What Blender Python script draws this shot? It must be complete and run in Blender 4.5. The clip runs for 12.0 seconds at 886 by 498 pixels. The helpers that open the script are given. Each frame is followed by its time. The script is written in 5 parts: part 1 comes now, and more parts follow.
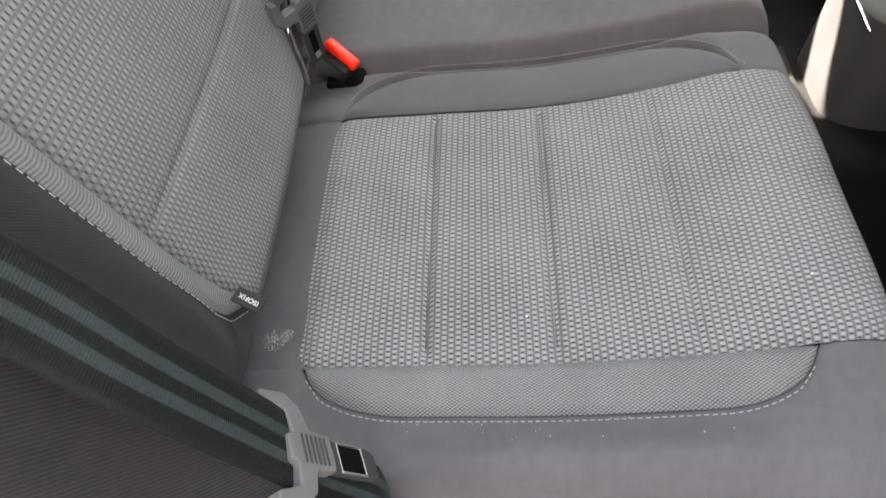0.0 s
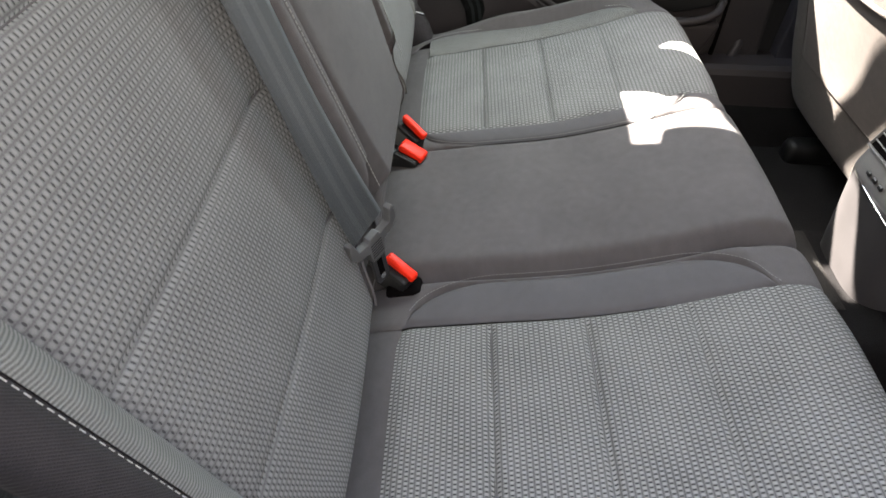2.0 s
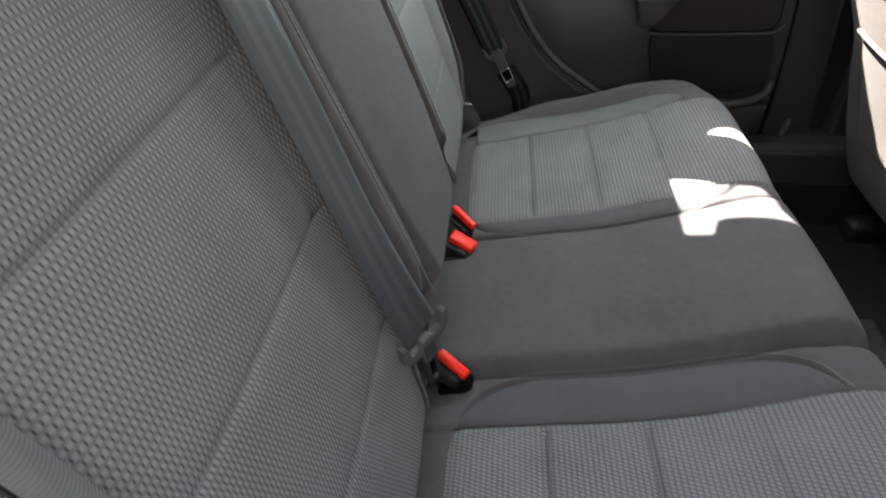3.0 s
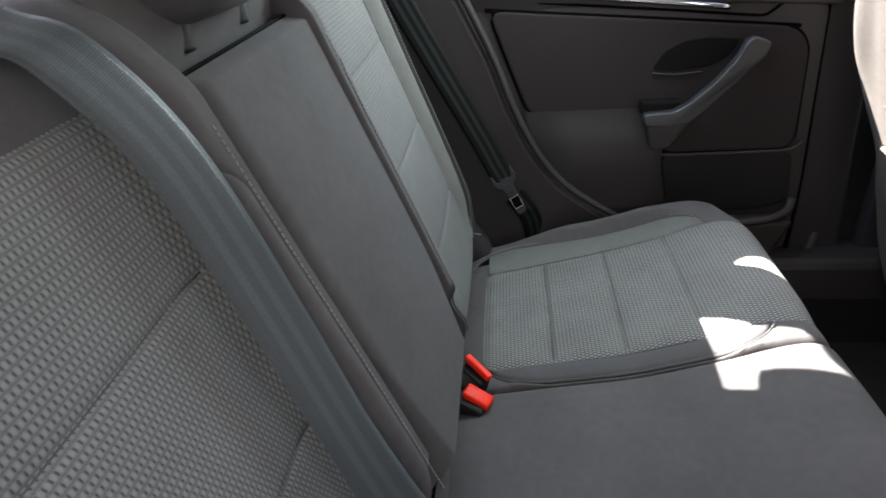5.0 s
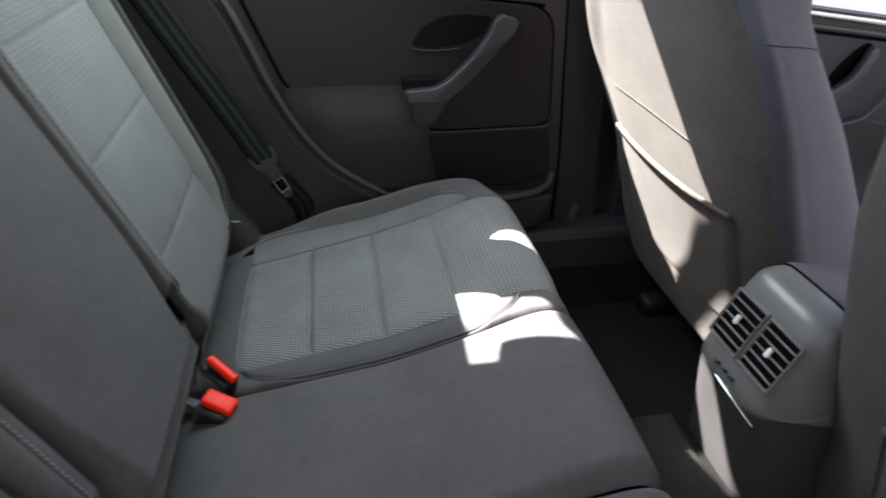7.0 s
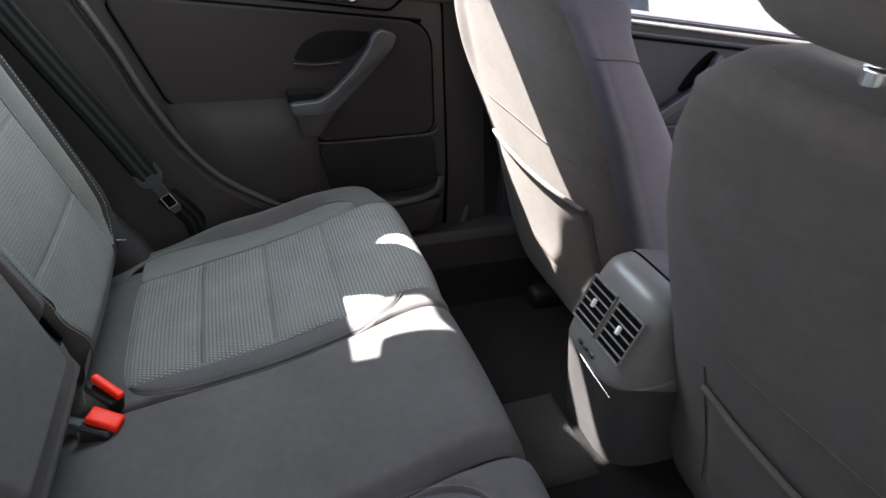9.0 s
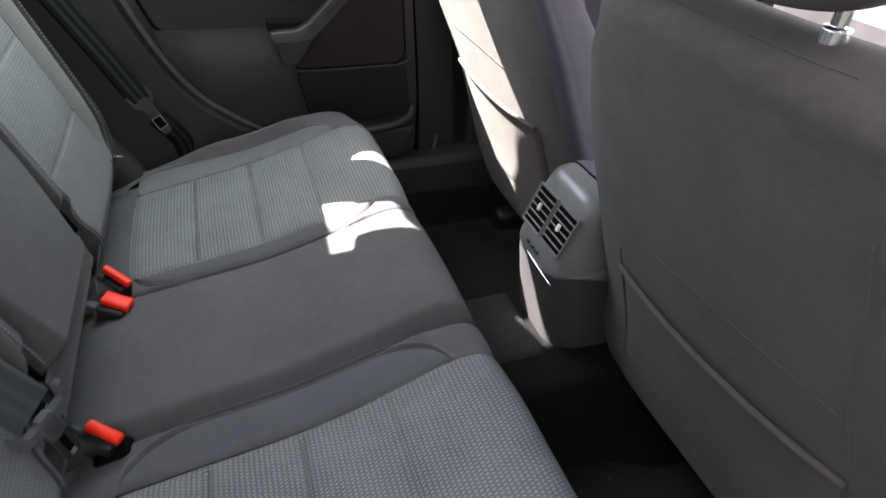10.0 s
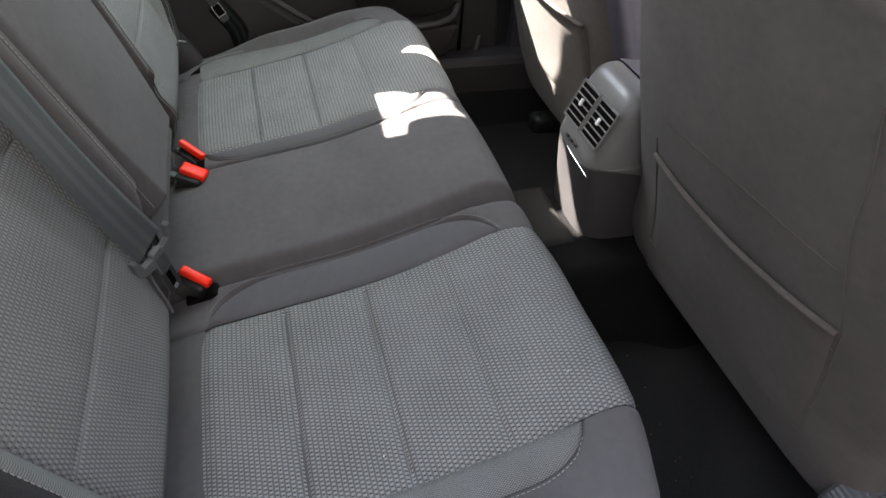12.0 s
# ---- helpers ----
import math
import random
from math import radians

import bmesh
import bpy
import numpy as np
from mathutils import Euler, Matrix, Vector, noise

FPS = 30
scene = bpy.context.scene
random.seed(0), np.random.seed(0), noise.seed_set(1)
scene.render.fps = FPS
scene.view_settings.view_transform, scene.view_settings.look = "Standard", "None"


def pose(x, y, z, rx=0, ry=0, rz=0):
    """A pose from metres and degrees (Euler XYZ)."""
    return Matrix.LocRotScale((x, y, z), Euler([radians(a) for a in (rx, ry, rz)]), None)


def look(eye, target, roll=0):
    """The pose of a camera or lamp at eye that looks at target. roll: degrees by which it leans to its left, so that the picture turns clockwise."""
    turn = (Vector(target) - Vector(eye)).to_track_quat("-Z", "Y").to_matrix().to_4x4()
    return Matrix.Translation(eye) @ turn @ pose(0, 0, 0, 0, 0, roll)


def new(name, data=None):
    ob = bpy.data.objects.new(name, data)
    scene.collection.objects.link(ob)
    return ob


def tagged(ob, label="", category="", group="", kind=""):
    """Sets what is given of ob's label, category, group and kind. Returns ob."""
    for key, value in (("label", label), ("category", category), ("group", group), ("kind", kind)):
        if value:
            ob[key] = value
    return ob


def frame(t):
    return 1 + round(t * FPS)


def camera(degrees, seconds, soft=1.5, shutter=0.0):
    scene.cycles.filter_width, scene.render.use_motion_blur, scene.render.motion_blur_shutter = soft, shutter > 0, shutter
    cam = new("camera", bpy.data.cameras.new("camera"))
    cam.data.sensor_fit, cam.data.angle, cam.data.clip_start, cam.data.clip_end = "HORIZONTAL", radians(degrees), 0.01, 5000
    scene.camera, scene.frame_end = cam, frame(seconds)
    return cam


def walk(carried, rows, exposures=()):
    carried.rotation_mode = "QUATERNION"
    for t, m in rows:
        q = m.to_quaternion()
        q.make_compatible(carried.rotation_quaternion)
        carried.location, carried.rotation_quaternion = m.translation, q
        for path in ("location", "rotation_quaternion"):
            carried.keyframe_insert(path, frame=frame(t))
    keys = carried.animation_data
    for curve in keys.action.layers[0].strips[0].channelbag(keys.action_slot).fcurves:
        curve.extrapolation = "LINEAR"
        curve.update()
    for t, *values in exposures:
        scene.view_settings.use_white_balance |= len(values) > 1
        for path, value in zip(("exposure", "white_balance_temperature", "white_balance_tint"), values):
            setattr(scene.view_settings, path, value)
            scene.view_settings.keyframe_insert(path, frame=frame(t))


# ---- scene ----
cam = camera(72.7, 12.0, 1.5, 0.5)
PATH = [
    (0, (0.108, -0.089, 0.929), (0.182, 0.996, -0.749), 6.4),
    (0.5, (0.089, -0.08, 0.952), (0.208, 1.077, -0.675), 8.2),
    (1, (0.072, -0.055, 0.981), (0.112, 1.215, -0.564), 4.2),
    (1.5, (0.065, -0.049, 1.017), (0.06, 1.337, -0.424), 2.2),
    (2, (0.053, -0.039, 1.023), (0.05, 1.373, -0.394), 2.4),
    (2.5, (0.056, -0.032, 1.038), (0.029, 1.427, -0.33), 0.8),
    (3, (0.041, -0.012, 1.058), (-0.116, 1.533, -0.202), -1.6),
    (3.5, (0.036, 0.026, 1.088), (-0.279, 1.638, -0.053), -5.2),
    (3.7, (0.029, 0.05, 1.093), (-0.318, 1.691, 0.004), -5.8),
    (5.5, (0.058, 0.114, 1.101), (-0.05, 1.829, 0.076), -3.7),
    (6, (0.085, 0.126, 1.095), (0.098, 1.825, 0.04), -2.9),
    (6.5, (0.13, 0.131, 1.086), (0.287, 1.813, 0.015), -1.0),
    (7, (0.179, 0.154, 1.063), (0.509, 1.808, -0.011), 1.9),
    (7.5, (0.226, 0.16, 1.061), (0.701, 1.778, -0.015), 3.8),
    (7.7, (0.238, 0.167, 1.06), (0.745, 1.775, -0.015), 4.0),
    (9.3, (0.231, 0.035, 1.095), (0.82, 1.637, 0.052), 3.4),
    (9.5, (0.229, -0.005, 1.095), (0.826, 1.564, 0.009), 4.0),
    (10, (0.211, -0.077, 1.109), (0.819, 1.418, -0.073), 4.5),
    (10.5, (0.171, -0.133, 1.122), (0.744, 1.311, -0.138), 4.6),
    (11, (0.149, -0.16, 1.124), (0.659, 1.259, -0.19), 4.0),
    (11.5, (0.135, -0.168, 1.125), (0.644, 1.218, -0.224), 5.3),
    (12, (0.13, -0.174, 1.115), (0.638, 1.176, -0.271), 6.1),
]
walk(cam, [(t, look(eye, target, roll)) for t, eye, target, roll in PATH], [(0, 5.38, 7250, 14), (1.5, 5.24, 7150, 14), (2.5, 4.61, 6850, 13.5), (3.5, 4.21, 6650, 14.5), (5.5, 4.26, 6500, 11.5), (7.5, 4.14, 6400, 11), (9.5, 4.28, 6450, 13), (10.5, 4.44, 6500, 13), (12.0, 4.52, 6800, 13)])

# ---- world, sun, large lights ----
CEN = 0.67  # the car's centre line, y
SUN_WAY = Vector((1.30, -1.0, -1.85)).normalized()
world = bpy.data.worlds.new("world")
scene.world = world
world.use_nodes = True
wn = world.node_tree
sky = wn.nodes.new("ShaderNodeTexSky")
sky.sky_type, sky.sun_disc = "NISHITA", False
sky.sun_elevation = math.asin(-SUN_WAY.z)
sky.sun_rotation = math.atan2(-SUN_WAY.x, -SUN_WAY.y)
wn.links.new(sky.outputs[0], wn.nodes["Background"].inputs[0])
wn.nodes["Background"].inputs[1].default_value = 0.068

sun_data = bpy.data.lights.new("sun", "SUN")
sun_data.energy, sun_data.angle, sun_data.color = 4.2, radians(0.5), (1.0, 0.97, 0.90)
sun = new("sun", sun_data)
sun.matrix_world = look((-3, 6, 6), Vector((-3, 6, 6)) + SUN_WAY)


def opening_light(name, eye, target, width, height, watts, colour):
    """Added area lamp standing in for sky light at an opening of the body."""
    data = bpy.data.lights.new(name, "AREA")
    data.shape, data.size, data.size_y, data.energy, data.color = "RECTANGLE", width, height, watts, colour
    lamp = new(name, data)
    lamp.matrix_world = look(eye, target)
    return lamp


# Added lamp, hung outside and above the open doorway.
opening_light("door_opening_light", (0.04, -0.62, 1.75), (0.25, 0.35, 0.45), 1.0, 0.5, 0.62, (1.0, 0.96, 0.93))
opening_light("far_window_light", (0.08, 1.285, 1.17), (-0.06, 0.80, 0.74), 0.62, 0.26, 0.50, (0.84, 1.0, 0.98))
opening_light("rear_window_light", (-0.74, 0.67, 1.22), (0.80, 0.67, 0.72), 0.95, 0.34, 0.30, (0.96, 0.95, 1.0))
# No window is built here; fill lamp added to brighten the cabin.
opening_light("near_front_fill_light", (1.25, 0.0, 1.10), (0.30, 0.80, 0.60), 0.70, 0.30, 0.80, (0.98, 0.96, 1.0))

# ---- materials ----
def node(nt, kind, **inputs):
    n = nt.nodes.new(kind)
    for k, v in inputs.items():
        n.inputs[int(k[1:]) if k[0] == "_" and k[1:].isdigit() else k.replace("_", " ")].default_value = v
    return n


def maths(nt, op, a, b=None, c=None):
    n = nt.nodes.new("ShaderNodeMath")
    n.operation = op
    for i, v in enumerate((a, b, c)):
        if v is None:
            continue
        if isinstance(v, (int, float)):
            n.inputs[i].default_value = v
        else:
            nt.links.new(v, n.inputs[i])
    return n.outputs[0]


def blank(name, rough=0.8, sheen=0.0, metal=0.0, spec=0.3):
    m = bpy.data.materials.new(name)
    m.use_nodes = True
    b = m.node_tree.nodes["Principled BSDF"]
    b.inputs["Roughness"].default_value, b.inputs["Metallic"].default_value = rough, metal
    b.inputs["Specular IOR Level"].default_value = spec
    if sheen:
        b.inputs["Sheen Weight"].default_value, b.inputs["Sheen Roughness"].default_value = sheen, 0.5
    return m, m.node_tree, b


def ramp(nt, value, stops):
    r = nt.nodes.new("ShaderNodeValToRGB")
    while len(r.color_ramp.elements) < len(stops):
        r.color_ramp.elements.new(0.5)
    for e, (p, c) in zip(r.color_ramp.elements, stops):
        e.position, e.color = p, (*c, 1)
    nt.links.new(value, r.inputs[0])
    return r.outputs[0]


def noise_of(nt, vec, scale, detail=3.0):
    n = node(nt, "ShaderNodeTexNoise", Scale=scale, Detail=detail)
    nt.links.new(vec, n.inputs["Vector"])
    return n.outputs[0]


def bumped(nt, b, height, strength, distance):
    n = node(nt, "ShaderNodeBump", Strength=strength, Distance=distance)
    nt.links.new(height, n.inputs["Height"])
    nt.links.new(n.outputs[0], b.inputs["Normal"])


def uv_axes(nt):
    tc = nt.nodes.new("ShaderNodeTexCoord")
    sep = nt.nodes.new("ShaderNodeSeparateXYZ")
    nt.links.new(tc.outputs["UV"], sep.inputs[0])
    return tc.outputs["UV"], sep.outputs[0], sep.outputs[1], tc.outputs["Object"]


def dotted_fabric(name, pu, pv, dark, ground, light, relief=0.0009, groove=0.0):
    """Woven cloth of staggered raised ovals, with a short dark slit between neighbours, on UVs in metres."""
    m, nt, b = blank(name, 0.9, 0.0, 0, 0.15)
    uv, u, v, ob = uv_axes(nt)
    v2 = maths(nt, "DIVIDE", v, pv)
    row = maths(nt, "FLOOR", v2)
    u2 = maths(nt, "ADD", maths(nt, "DIVIDE", u, pu), maths(nt, "MULTIPLY", row, 0.5))
    cu = maths(nt, "SUBTRACT", maths(nt, "FRACT", u2), 0.5)
    cv = maths(nt, "SUBTRACT", maths(nt, "FRACT", v2), 0.5)
    fu, fv = maths(nt, "DIVIDE", cu, 0.36), maths(nt, "DIVIDE", cv, 0.46)
    r2 = maths(nt, "ADD", maths(nt, "MULTIPLY", fu, fu), maths(nt, "MULTIPLY", fv, fv))
    bulge = maths(nt, "SUBTRACT", 1.0, maths(nt, "MINIMUM", r2, 1.5))
    gu = maths(nt, "DIVIDE", maths(nt, "SUBTRACT", maths(nt, "FRACT", maths(nt, "ADD", u2, 0.5)), 0.5), 0.17)
    gv = maths(nt, "DIVIDE", cv, 0.36)
    slit = maths(nt, "MAXIMUM", maths(nt, "SUBTRACT", 1.0, maths(nt, "ADD", maths(nt, "MULTIPLY", gu, gu), maths(nt, "MULTIPLY", gv, gv))), 0.0)
    fine = noise_of(nt, uv, 900, 2)
    wide = noise_of(nt, uv, 14, 4)
    tone = maths(nt, "ADD", maths(nt, "MULTIPLY", maths(nt, "MAXIMUM", bulge, 0.0), 0.30), maths(nt, "ADD", 0.44, maths(nt, "MULTIPLY", maths(nt, "SUBTRACT", fine, 0.5), 0.40)))
    tone = maths(nt, "SUBTRACT", tone, maths(nt, "MULTIPLY", slit, 0.60))
    lane = maths(nt, "MULTIPLY", maths(nt, "POWER", maths(nt, "MULTIPLY", maths(nt, "ABSOLUTE", cv), 2.0), 3.0), groove)
    tone = maths(nt, "SUBTRACT", tone, lane)
    tone = maths(nt, "ADD", tone, maths(nt, "MULTIPLY", maths(nt, "SUBTRACT", wide, 0.5), 0.22))
    nt.links.new(ramp(nt, tone, ((0.05, dark), (0.42, ground), (0.85, light))), b.inputs["Base Color"])
    height = maths(nt, "SUBTRACT", maths(nt, "ADD", bulge, maths(nt, "MULTIPLY", fine, 0.35)), slit)
    bumped(nt, b, height, 0.40, relief)
    return m


def ribbed_fabric(name, period, dark, light):
    """Grey cloth ribbed across its length."""
    m, nt, b = blank(name, 0.9, 0.05, 0, 0.15)
    uv, u, v, ob = uv_axes(nt)
    slant = maths(nt, "ADD", v, maths(nt, "MULTIPLY", u, 0.35))
    rib = maths(nt, "SINE", maths(nt, "MULTIPLY", slant, 6.283 / period))
    fine = noise_of(nt, uv, 1000, 2)
    wide = noise_of(nt, uv, 20, 4)
    k = maths(nt, "ADD", maths(nt, "ADD", 0.5, maths(nt, "MULTIPLY", rib, 0.24)), maths(nt, "ADD", maths(nt, "MULTIPLY", maths(nt, "SUBTRACT", fine, 0.5), 0.4), maths(nt, "MULTIPLY", maths(nt, "SUBTRACT", wide, 0.5), 0.3)))
    nt.links.new(ramp(nt, k, ((0.2, dark), (0.8, light))), b.inputs["Base Color"])
    bumped(nt, b, maths(nt, "ADD", rib, fine), 0.5, 0.0004)
    return m


def plain_fabric(name, base, rib=0.0011, contrast=0.25, twill=0.05, sheen=0.06):
    """Fine twill, slightly dusty."""
    m, nt, b = blank(name, 0.92, sheen, 0, 0.12)
    uv, u, v, ob = uv_axes(nt)
    diag = maths(nt, "SINE", maths(nt, "MULTIPLY", maths(nt, "ADD", u, maths(nt, "MULTIPLY", v, 0.6)), 6.283 / rib))
    fine = noise_of(nt, uv, 1100, 2)
    wide = noise_of(nt, uv, 9, 5)
    mid = noise_of(nt, uv, 70, 4)
    k = maths(nt, "ADD", maths(nt, "MULTIPLY", diag, twill), maths(nt, "ADD", maths(nt, "MULTIPLY", wide, 0.35), maths(nt, "ADD", maths(nt, "MULTIPLY", fine, 0.4), maths(nt, "MULTIPLY", mid, 0.25))))
    col = ramp(nt, k, ((0.2, tuple(c * (1 - contrast) for c in base)), (0.85, tuple(c * (1 + contrast) for c in base))))
    nt.links.new(col, b.inputs["Base Color"])
    bumped(nt, b, maths(nt, "ADD", maths(nt, "MULTIPLY", diag, 3 * twill), fine), 0.6, 0.0006)
    return m


def plastic(name, base, rough=0.5, grain=600, relief=0.0003, spec=0.4):
    m, nt, b = blank(name, rough, 0, 0, spec)
    uv, u, v, ob = uv_axes(nt)
    g = noise_of(nt, ob, grain, 3)
    w = noise_of(nt, ob, 11, 4)
    col = ramp(nt, maths(nt, "ADD", maths(nt, "MULTIPLY", g, 0.4), maths(nt, "MULTIPLY", w, 0.6)), ((0.3, tuple(c * 0.85 for c in base)), (0.7, tuple(c * 1.15 for c in base))))
    nt.links.new(col, b.inputs["Base Color"])
    nt.links.new(ramp(nt, w, ((0.35, (rough * 0.9,) * 3), (0.7, (min(1, rough * 1.15),) * 3))), b.inputs["Roughness"])
    bumped(nt, b, g, 0.4, relief)
    return m


def carpet(name, base):
    m, nt, b = blank(name, 0.97, 0.0, 0, 0.06)
    uv, u, v, ob = uv_axes(nt)
    g = noise_of(nt, ob, 420, 3)
    w = noise_of(nt, ob, 9, 5)
    col = ramp(nt, maths(nt, "ADD", maths(nt, "MULTIPLY", g, 0.6), maths(nt, "MULTIPLY", w, 0.4)), ((0.3, tuple(c * 0.6 for c in base)), (0.7, tuple(c * 1.4 for c in base))))
    nt.links.new(col, b.inputs["Base Color"])
    bumped(nt, b, g, 1.0, 0.003)
    return m


def metal(name, base, rough):
    m, nt, b = blank(name, rough, 0, 1.0, 0.5)
    uv, u, v, ob = uv_axes(nt)
    w = noise_of(nt, ob, 60, 3)
    nt.links.new(ramp(nt, w, ((0.3, tuple(c * 0.85 for c in base)), (0.7, base))), b.inputs["Base Color"])
    return m


def webbing(name, dark=(0.0045, 0.0045, 0.0045), pale=(0.027, 0.034, 0.034), stripe=0.46, ribs=0.08, rough=0.55, sheen=0.02):
    """Belt webbing: fine cross ribs and two paler lengthwise stripes, with u across the width."""
    m, nt, b = blank(name, rough, sheen, 0, 0.12 + 1.2 * sheen)
    b.inputs["Sheen Roughness"].default_value, b.inputs["Sheen Tint"].default_value = 0.35, (0.82, 0.95, 1.0, 1)
    uv, u, v, ob = uv_axes(nt)
    mid = maths(nt, "ABSOLUTE", maths(nt, "SUBTRACT", u, 0.0255))
    off = maths(nt, "DIVIDE", maths(nt, "SUBTRACT", mid, 0.0078), 0.0042)
    stripes = maths(nt, "MINIMUM", maths(nt, "MULTIPLY", maths(nt, "MAXIMUM", maths(nt, "SUBTRACT", 1.0, maths(nt, "MULTIPLY", off, off)), 0.0), 2.5), 1.0)
    rib = maths(nt, "SINE", maths(nt, "MULTIPLY", v, 6.283 / 0.0016))
    fine = noise_of(nt, uv, 500, 3)
    k = maths(nt, "ADD", maths(nt, "MULTIPLY", stripes, stripe), maths(nt, "ADD", maths(nt, "MULTIPLY", rib, ribs), maths(nt, "MULTIPLY", fine, 0.62)))
    nt.links.new(ramp(nt, k, ((0.30, dark), (0.9, pale))), b.inputs["Base Color"])
    bumped(nt, b, maths(nt, "ADD", maths(nt, "MULTIPLY", rib, 0.5), fine), 0.4, 0.0003)
    return m


M_DOT = dotted_fabric("patterned_cloth", 0.0052, 0.0066, (0.030, 0.030, 0.031), (0.152, 0.152, 0.149), (0.275, 0.275, 0.269), 0.0009, 0.24)
M_DOTBACK = dotted_fabric("patterned_back_cloth", 0.0052, 0.0066, (0.055, 0.055, 0.056), (0.142, 0.142, 0.140), (0.220, 0.220, 0.216), 0.0005, 0.18)
M_MESH = dotted_fabric("mesh_cloth", 0.0026, 0.0022, (0.030, 0.030, 0.030), (0.110, 0.110, 0.107), (0.235, 0.235, 0.228), 0.0004)
M_RIBBAND = ribbed_fabric("ribbed_band_cloth", 0.0026, (0.075, 0.076, 0.073), (0.195, 0.198, 0.190))
M_DARK = plain_fabric("dark_cloth", (0.088, 0.0825, 0.084), 0.0011, 0.42)
M_RIB = plain_fabric("ribbed_dark_cloth", (0.030, 0.027, 0.029), 0.0032, 0.4, 0.22, 0.03)
M_CHAR = plain_fabric("charcoal_twill_cloth", (0.030, 0.0275, 0.029), 0.0018, 0.4, 0.12, 0.03)
M_TRIM = plain_fabric("grey_trim_cloth", (0.082, 0.079, 0.083), 0.0016)
M_SEATBACK = plain_fabric("front_seat_cloth", (0.074, 0.062, 0.055), 0.0016, 0.5, 0.0)
M_SIDE = plain_fabric("seat_side_cloth", (0.068, 0.064, 0.077), 0.0013, 0.3, 0.0)
M_THREAD = plain_fabric("pale_thread", (0.29, 0.29, 0.278))
M_DTHREAD = plain_fabric("grey_thread", (0.17, 0.167, 0.167))
M_PLASTIC = plastic("black_plastic", (0.022, 0.022, 0.024), 0.45)
M_BLACK = plastic("deep_black_plastic", (0.006, 0.006, 0.0065), 0.5)
M_VOID = plastic("matt_black", (0.0025, 0.002, 0.002), 0.9, 600, 0.0001, 0.05)
M_GREYP = plastic("grey_plastic", (0.055, 0.057, 0.058), 0.42)
M_TONGUE = plastic("tongue_plastic", (0.105, 0.103, 0.098), 0.42)
M_SLATE = plastic("slate_plastic", (0.085, 0.086, 0.087), 0.40)
M_DOOR = plastic("door_plastic", (0.029, 0.025, 0.026), 0.55, 350, 0.0006)
M_DOORPANEL = plastic("purple_grey_plastic", (0.038, 0.036, 0.044), 0.5, 350, 0.0005)
M_DOORCLOTH = plain_fabric("door_cloth", (0.029, 0.024, 0.025))
M_PULL = plastic("satin_grey_plastic", (0.050, 0.050, 0.054), 0.42)
M_CONSOLE = plastic("console_plastic", (0.044, 0.041, 0.042), 0.5, 500)
M_VENT = plastic("vent_housing_plastic", (0.135, 0.132, 0.128), 0.36, 500)
M_SLAT = plastic("pale_slat_plastic", (0.26, 0.26, 0.25), 0.35)
M_ORANGE = plastic("orange_plastic", (0.86, 0.026, 0.007), 0.45, 300, 0.0001, 0.2)
M_CARPET = carpet("carpet", (0.008, 0.0076, 0.0078))
# Paler carpet that carries the light on the tunnel's top in its colour.
M_LITCARPET = carpet("lit_carpet", (0.024, 0.023, 0.022))
M_MAT = carpet("mat_carpet", (0.0125, 0.0122, 0.0125))
M_CHROME = metal("chrome", (0.8, 0.8, 0.8), 0.12)
M_STEEL = metal("bright_steel", (0.75, 0.75, 0.74), 0.25)
M_BELT = webbing("belt_webbing")
# Paler copy of the dark webbing, with light put into the colour.
M_LITBELT = webbing("lit_belt_webbing", (0.052, 0.058, 0.062), (0.102, 0.112, 0.119), 0.22, 0.02, 0.40, 0.12)
M_HEADLINER = plain_fabric("headliner", (0.38, 0.37, 0.35))
M_GROUND = carpet("tarmac", (0.10, 0.10, 0.10))
M_ASPHALT = carpet("asphalt", (0.045, 0.046, 0.044))
M_WHITE = plastic("label_white", (0.75, 0.75, 0.75), 0.6)
M_DUST = plastic("dust", (0.42, 0.40, 0.36), 0.9)
M_RECESS = plastic("recess_plastic", (0.008, 0.007, 0.0075), 0.85, 400, 0.0002, 0.1)
M_SEAL = plastic("rubber", (0.02, 0.02, 0.021), 0.7)


# ---- builders ----
def mesh_of(name, verts, faces, uvs=None, smooth=True):
    me = bpy.data.meshes.new(name)
    me.from_pydata([tuple(v) for v in verts], [], faces)
    if uvs is not None:
        layer = me.uv_layers.new(name="UVMap")
        idx = np.zeros(len(me.loops), dtype=np.int64)
        me.loops.foreach_get("vertex_index", idx)
        layer.data.foreach_set("uv", np.asarray(uvs, dtype=np.float32)[idx].ravel())
    if smooth:
        me.polygons.foreach_set("use_smooth", [True] * len(me.polygons))
    me.update()
    return me


def link(name, me, material, parent=None, label=""):
    me.materials.append(material)
    ob = new(name, me)
    ob.parent = parent
    if label:
        ob["label"] = label
    return ob


def part(name, bm, material, parent=None, label="", smooth=False):
    me = bpy.data.meshes.new(name)
    bm.to_mesh(me)
    bm.free()
    if smooth:
        me.polygons.foreach_set("use_smooth", [True] * len(me.polygons))
    return link(name, me, material, parent, label)


def thing(name, label, category, group="", kind="", at=(0, 0, 0)):
    ob = new(name)
    ob.location = at
    ob.empty_display_size = 0.05
    return tagged(ob, label, category, group, kind)


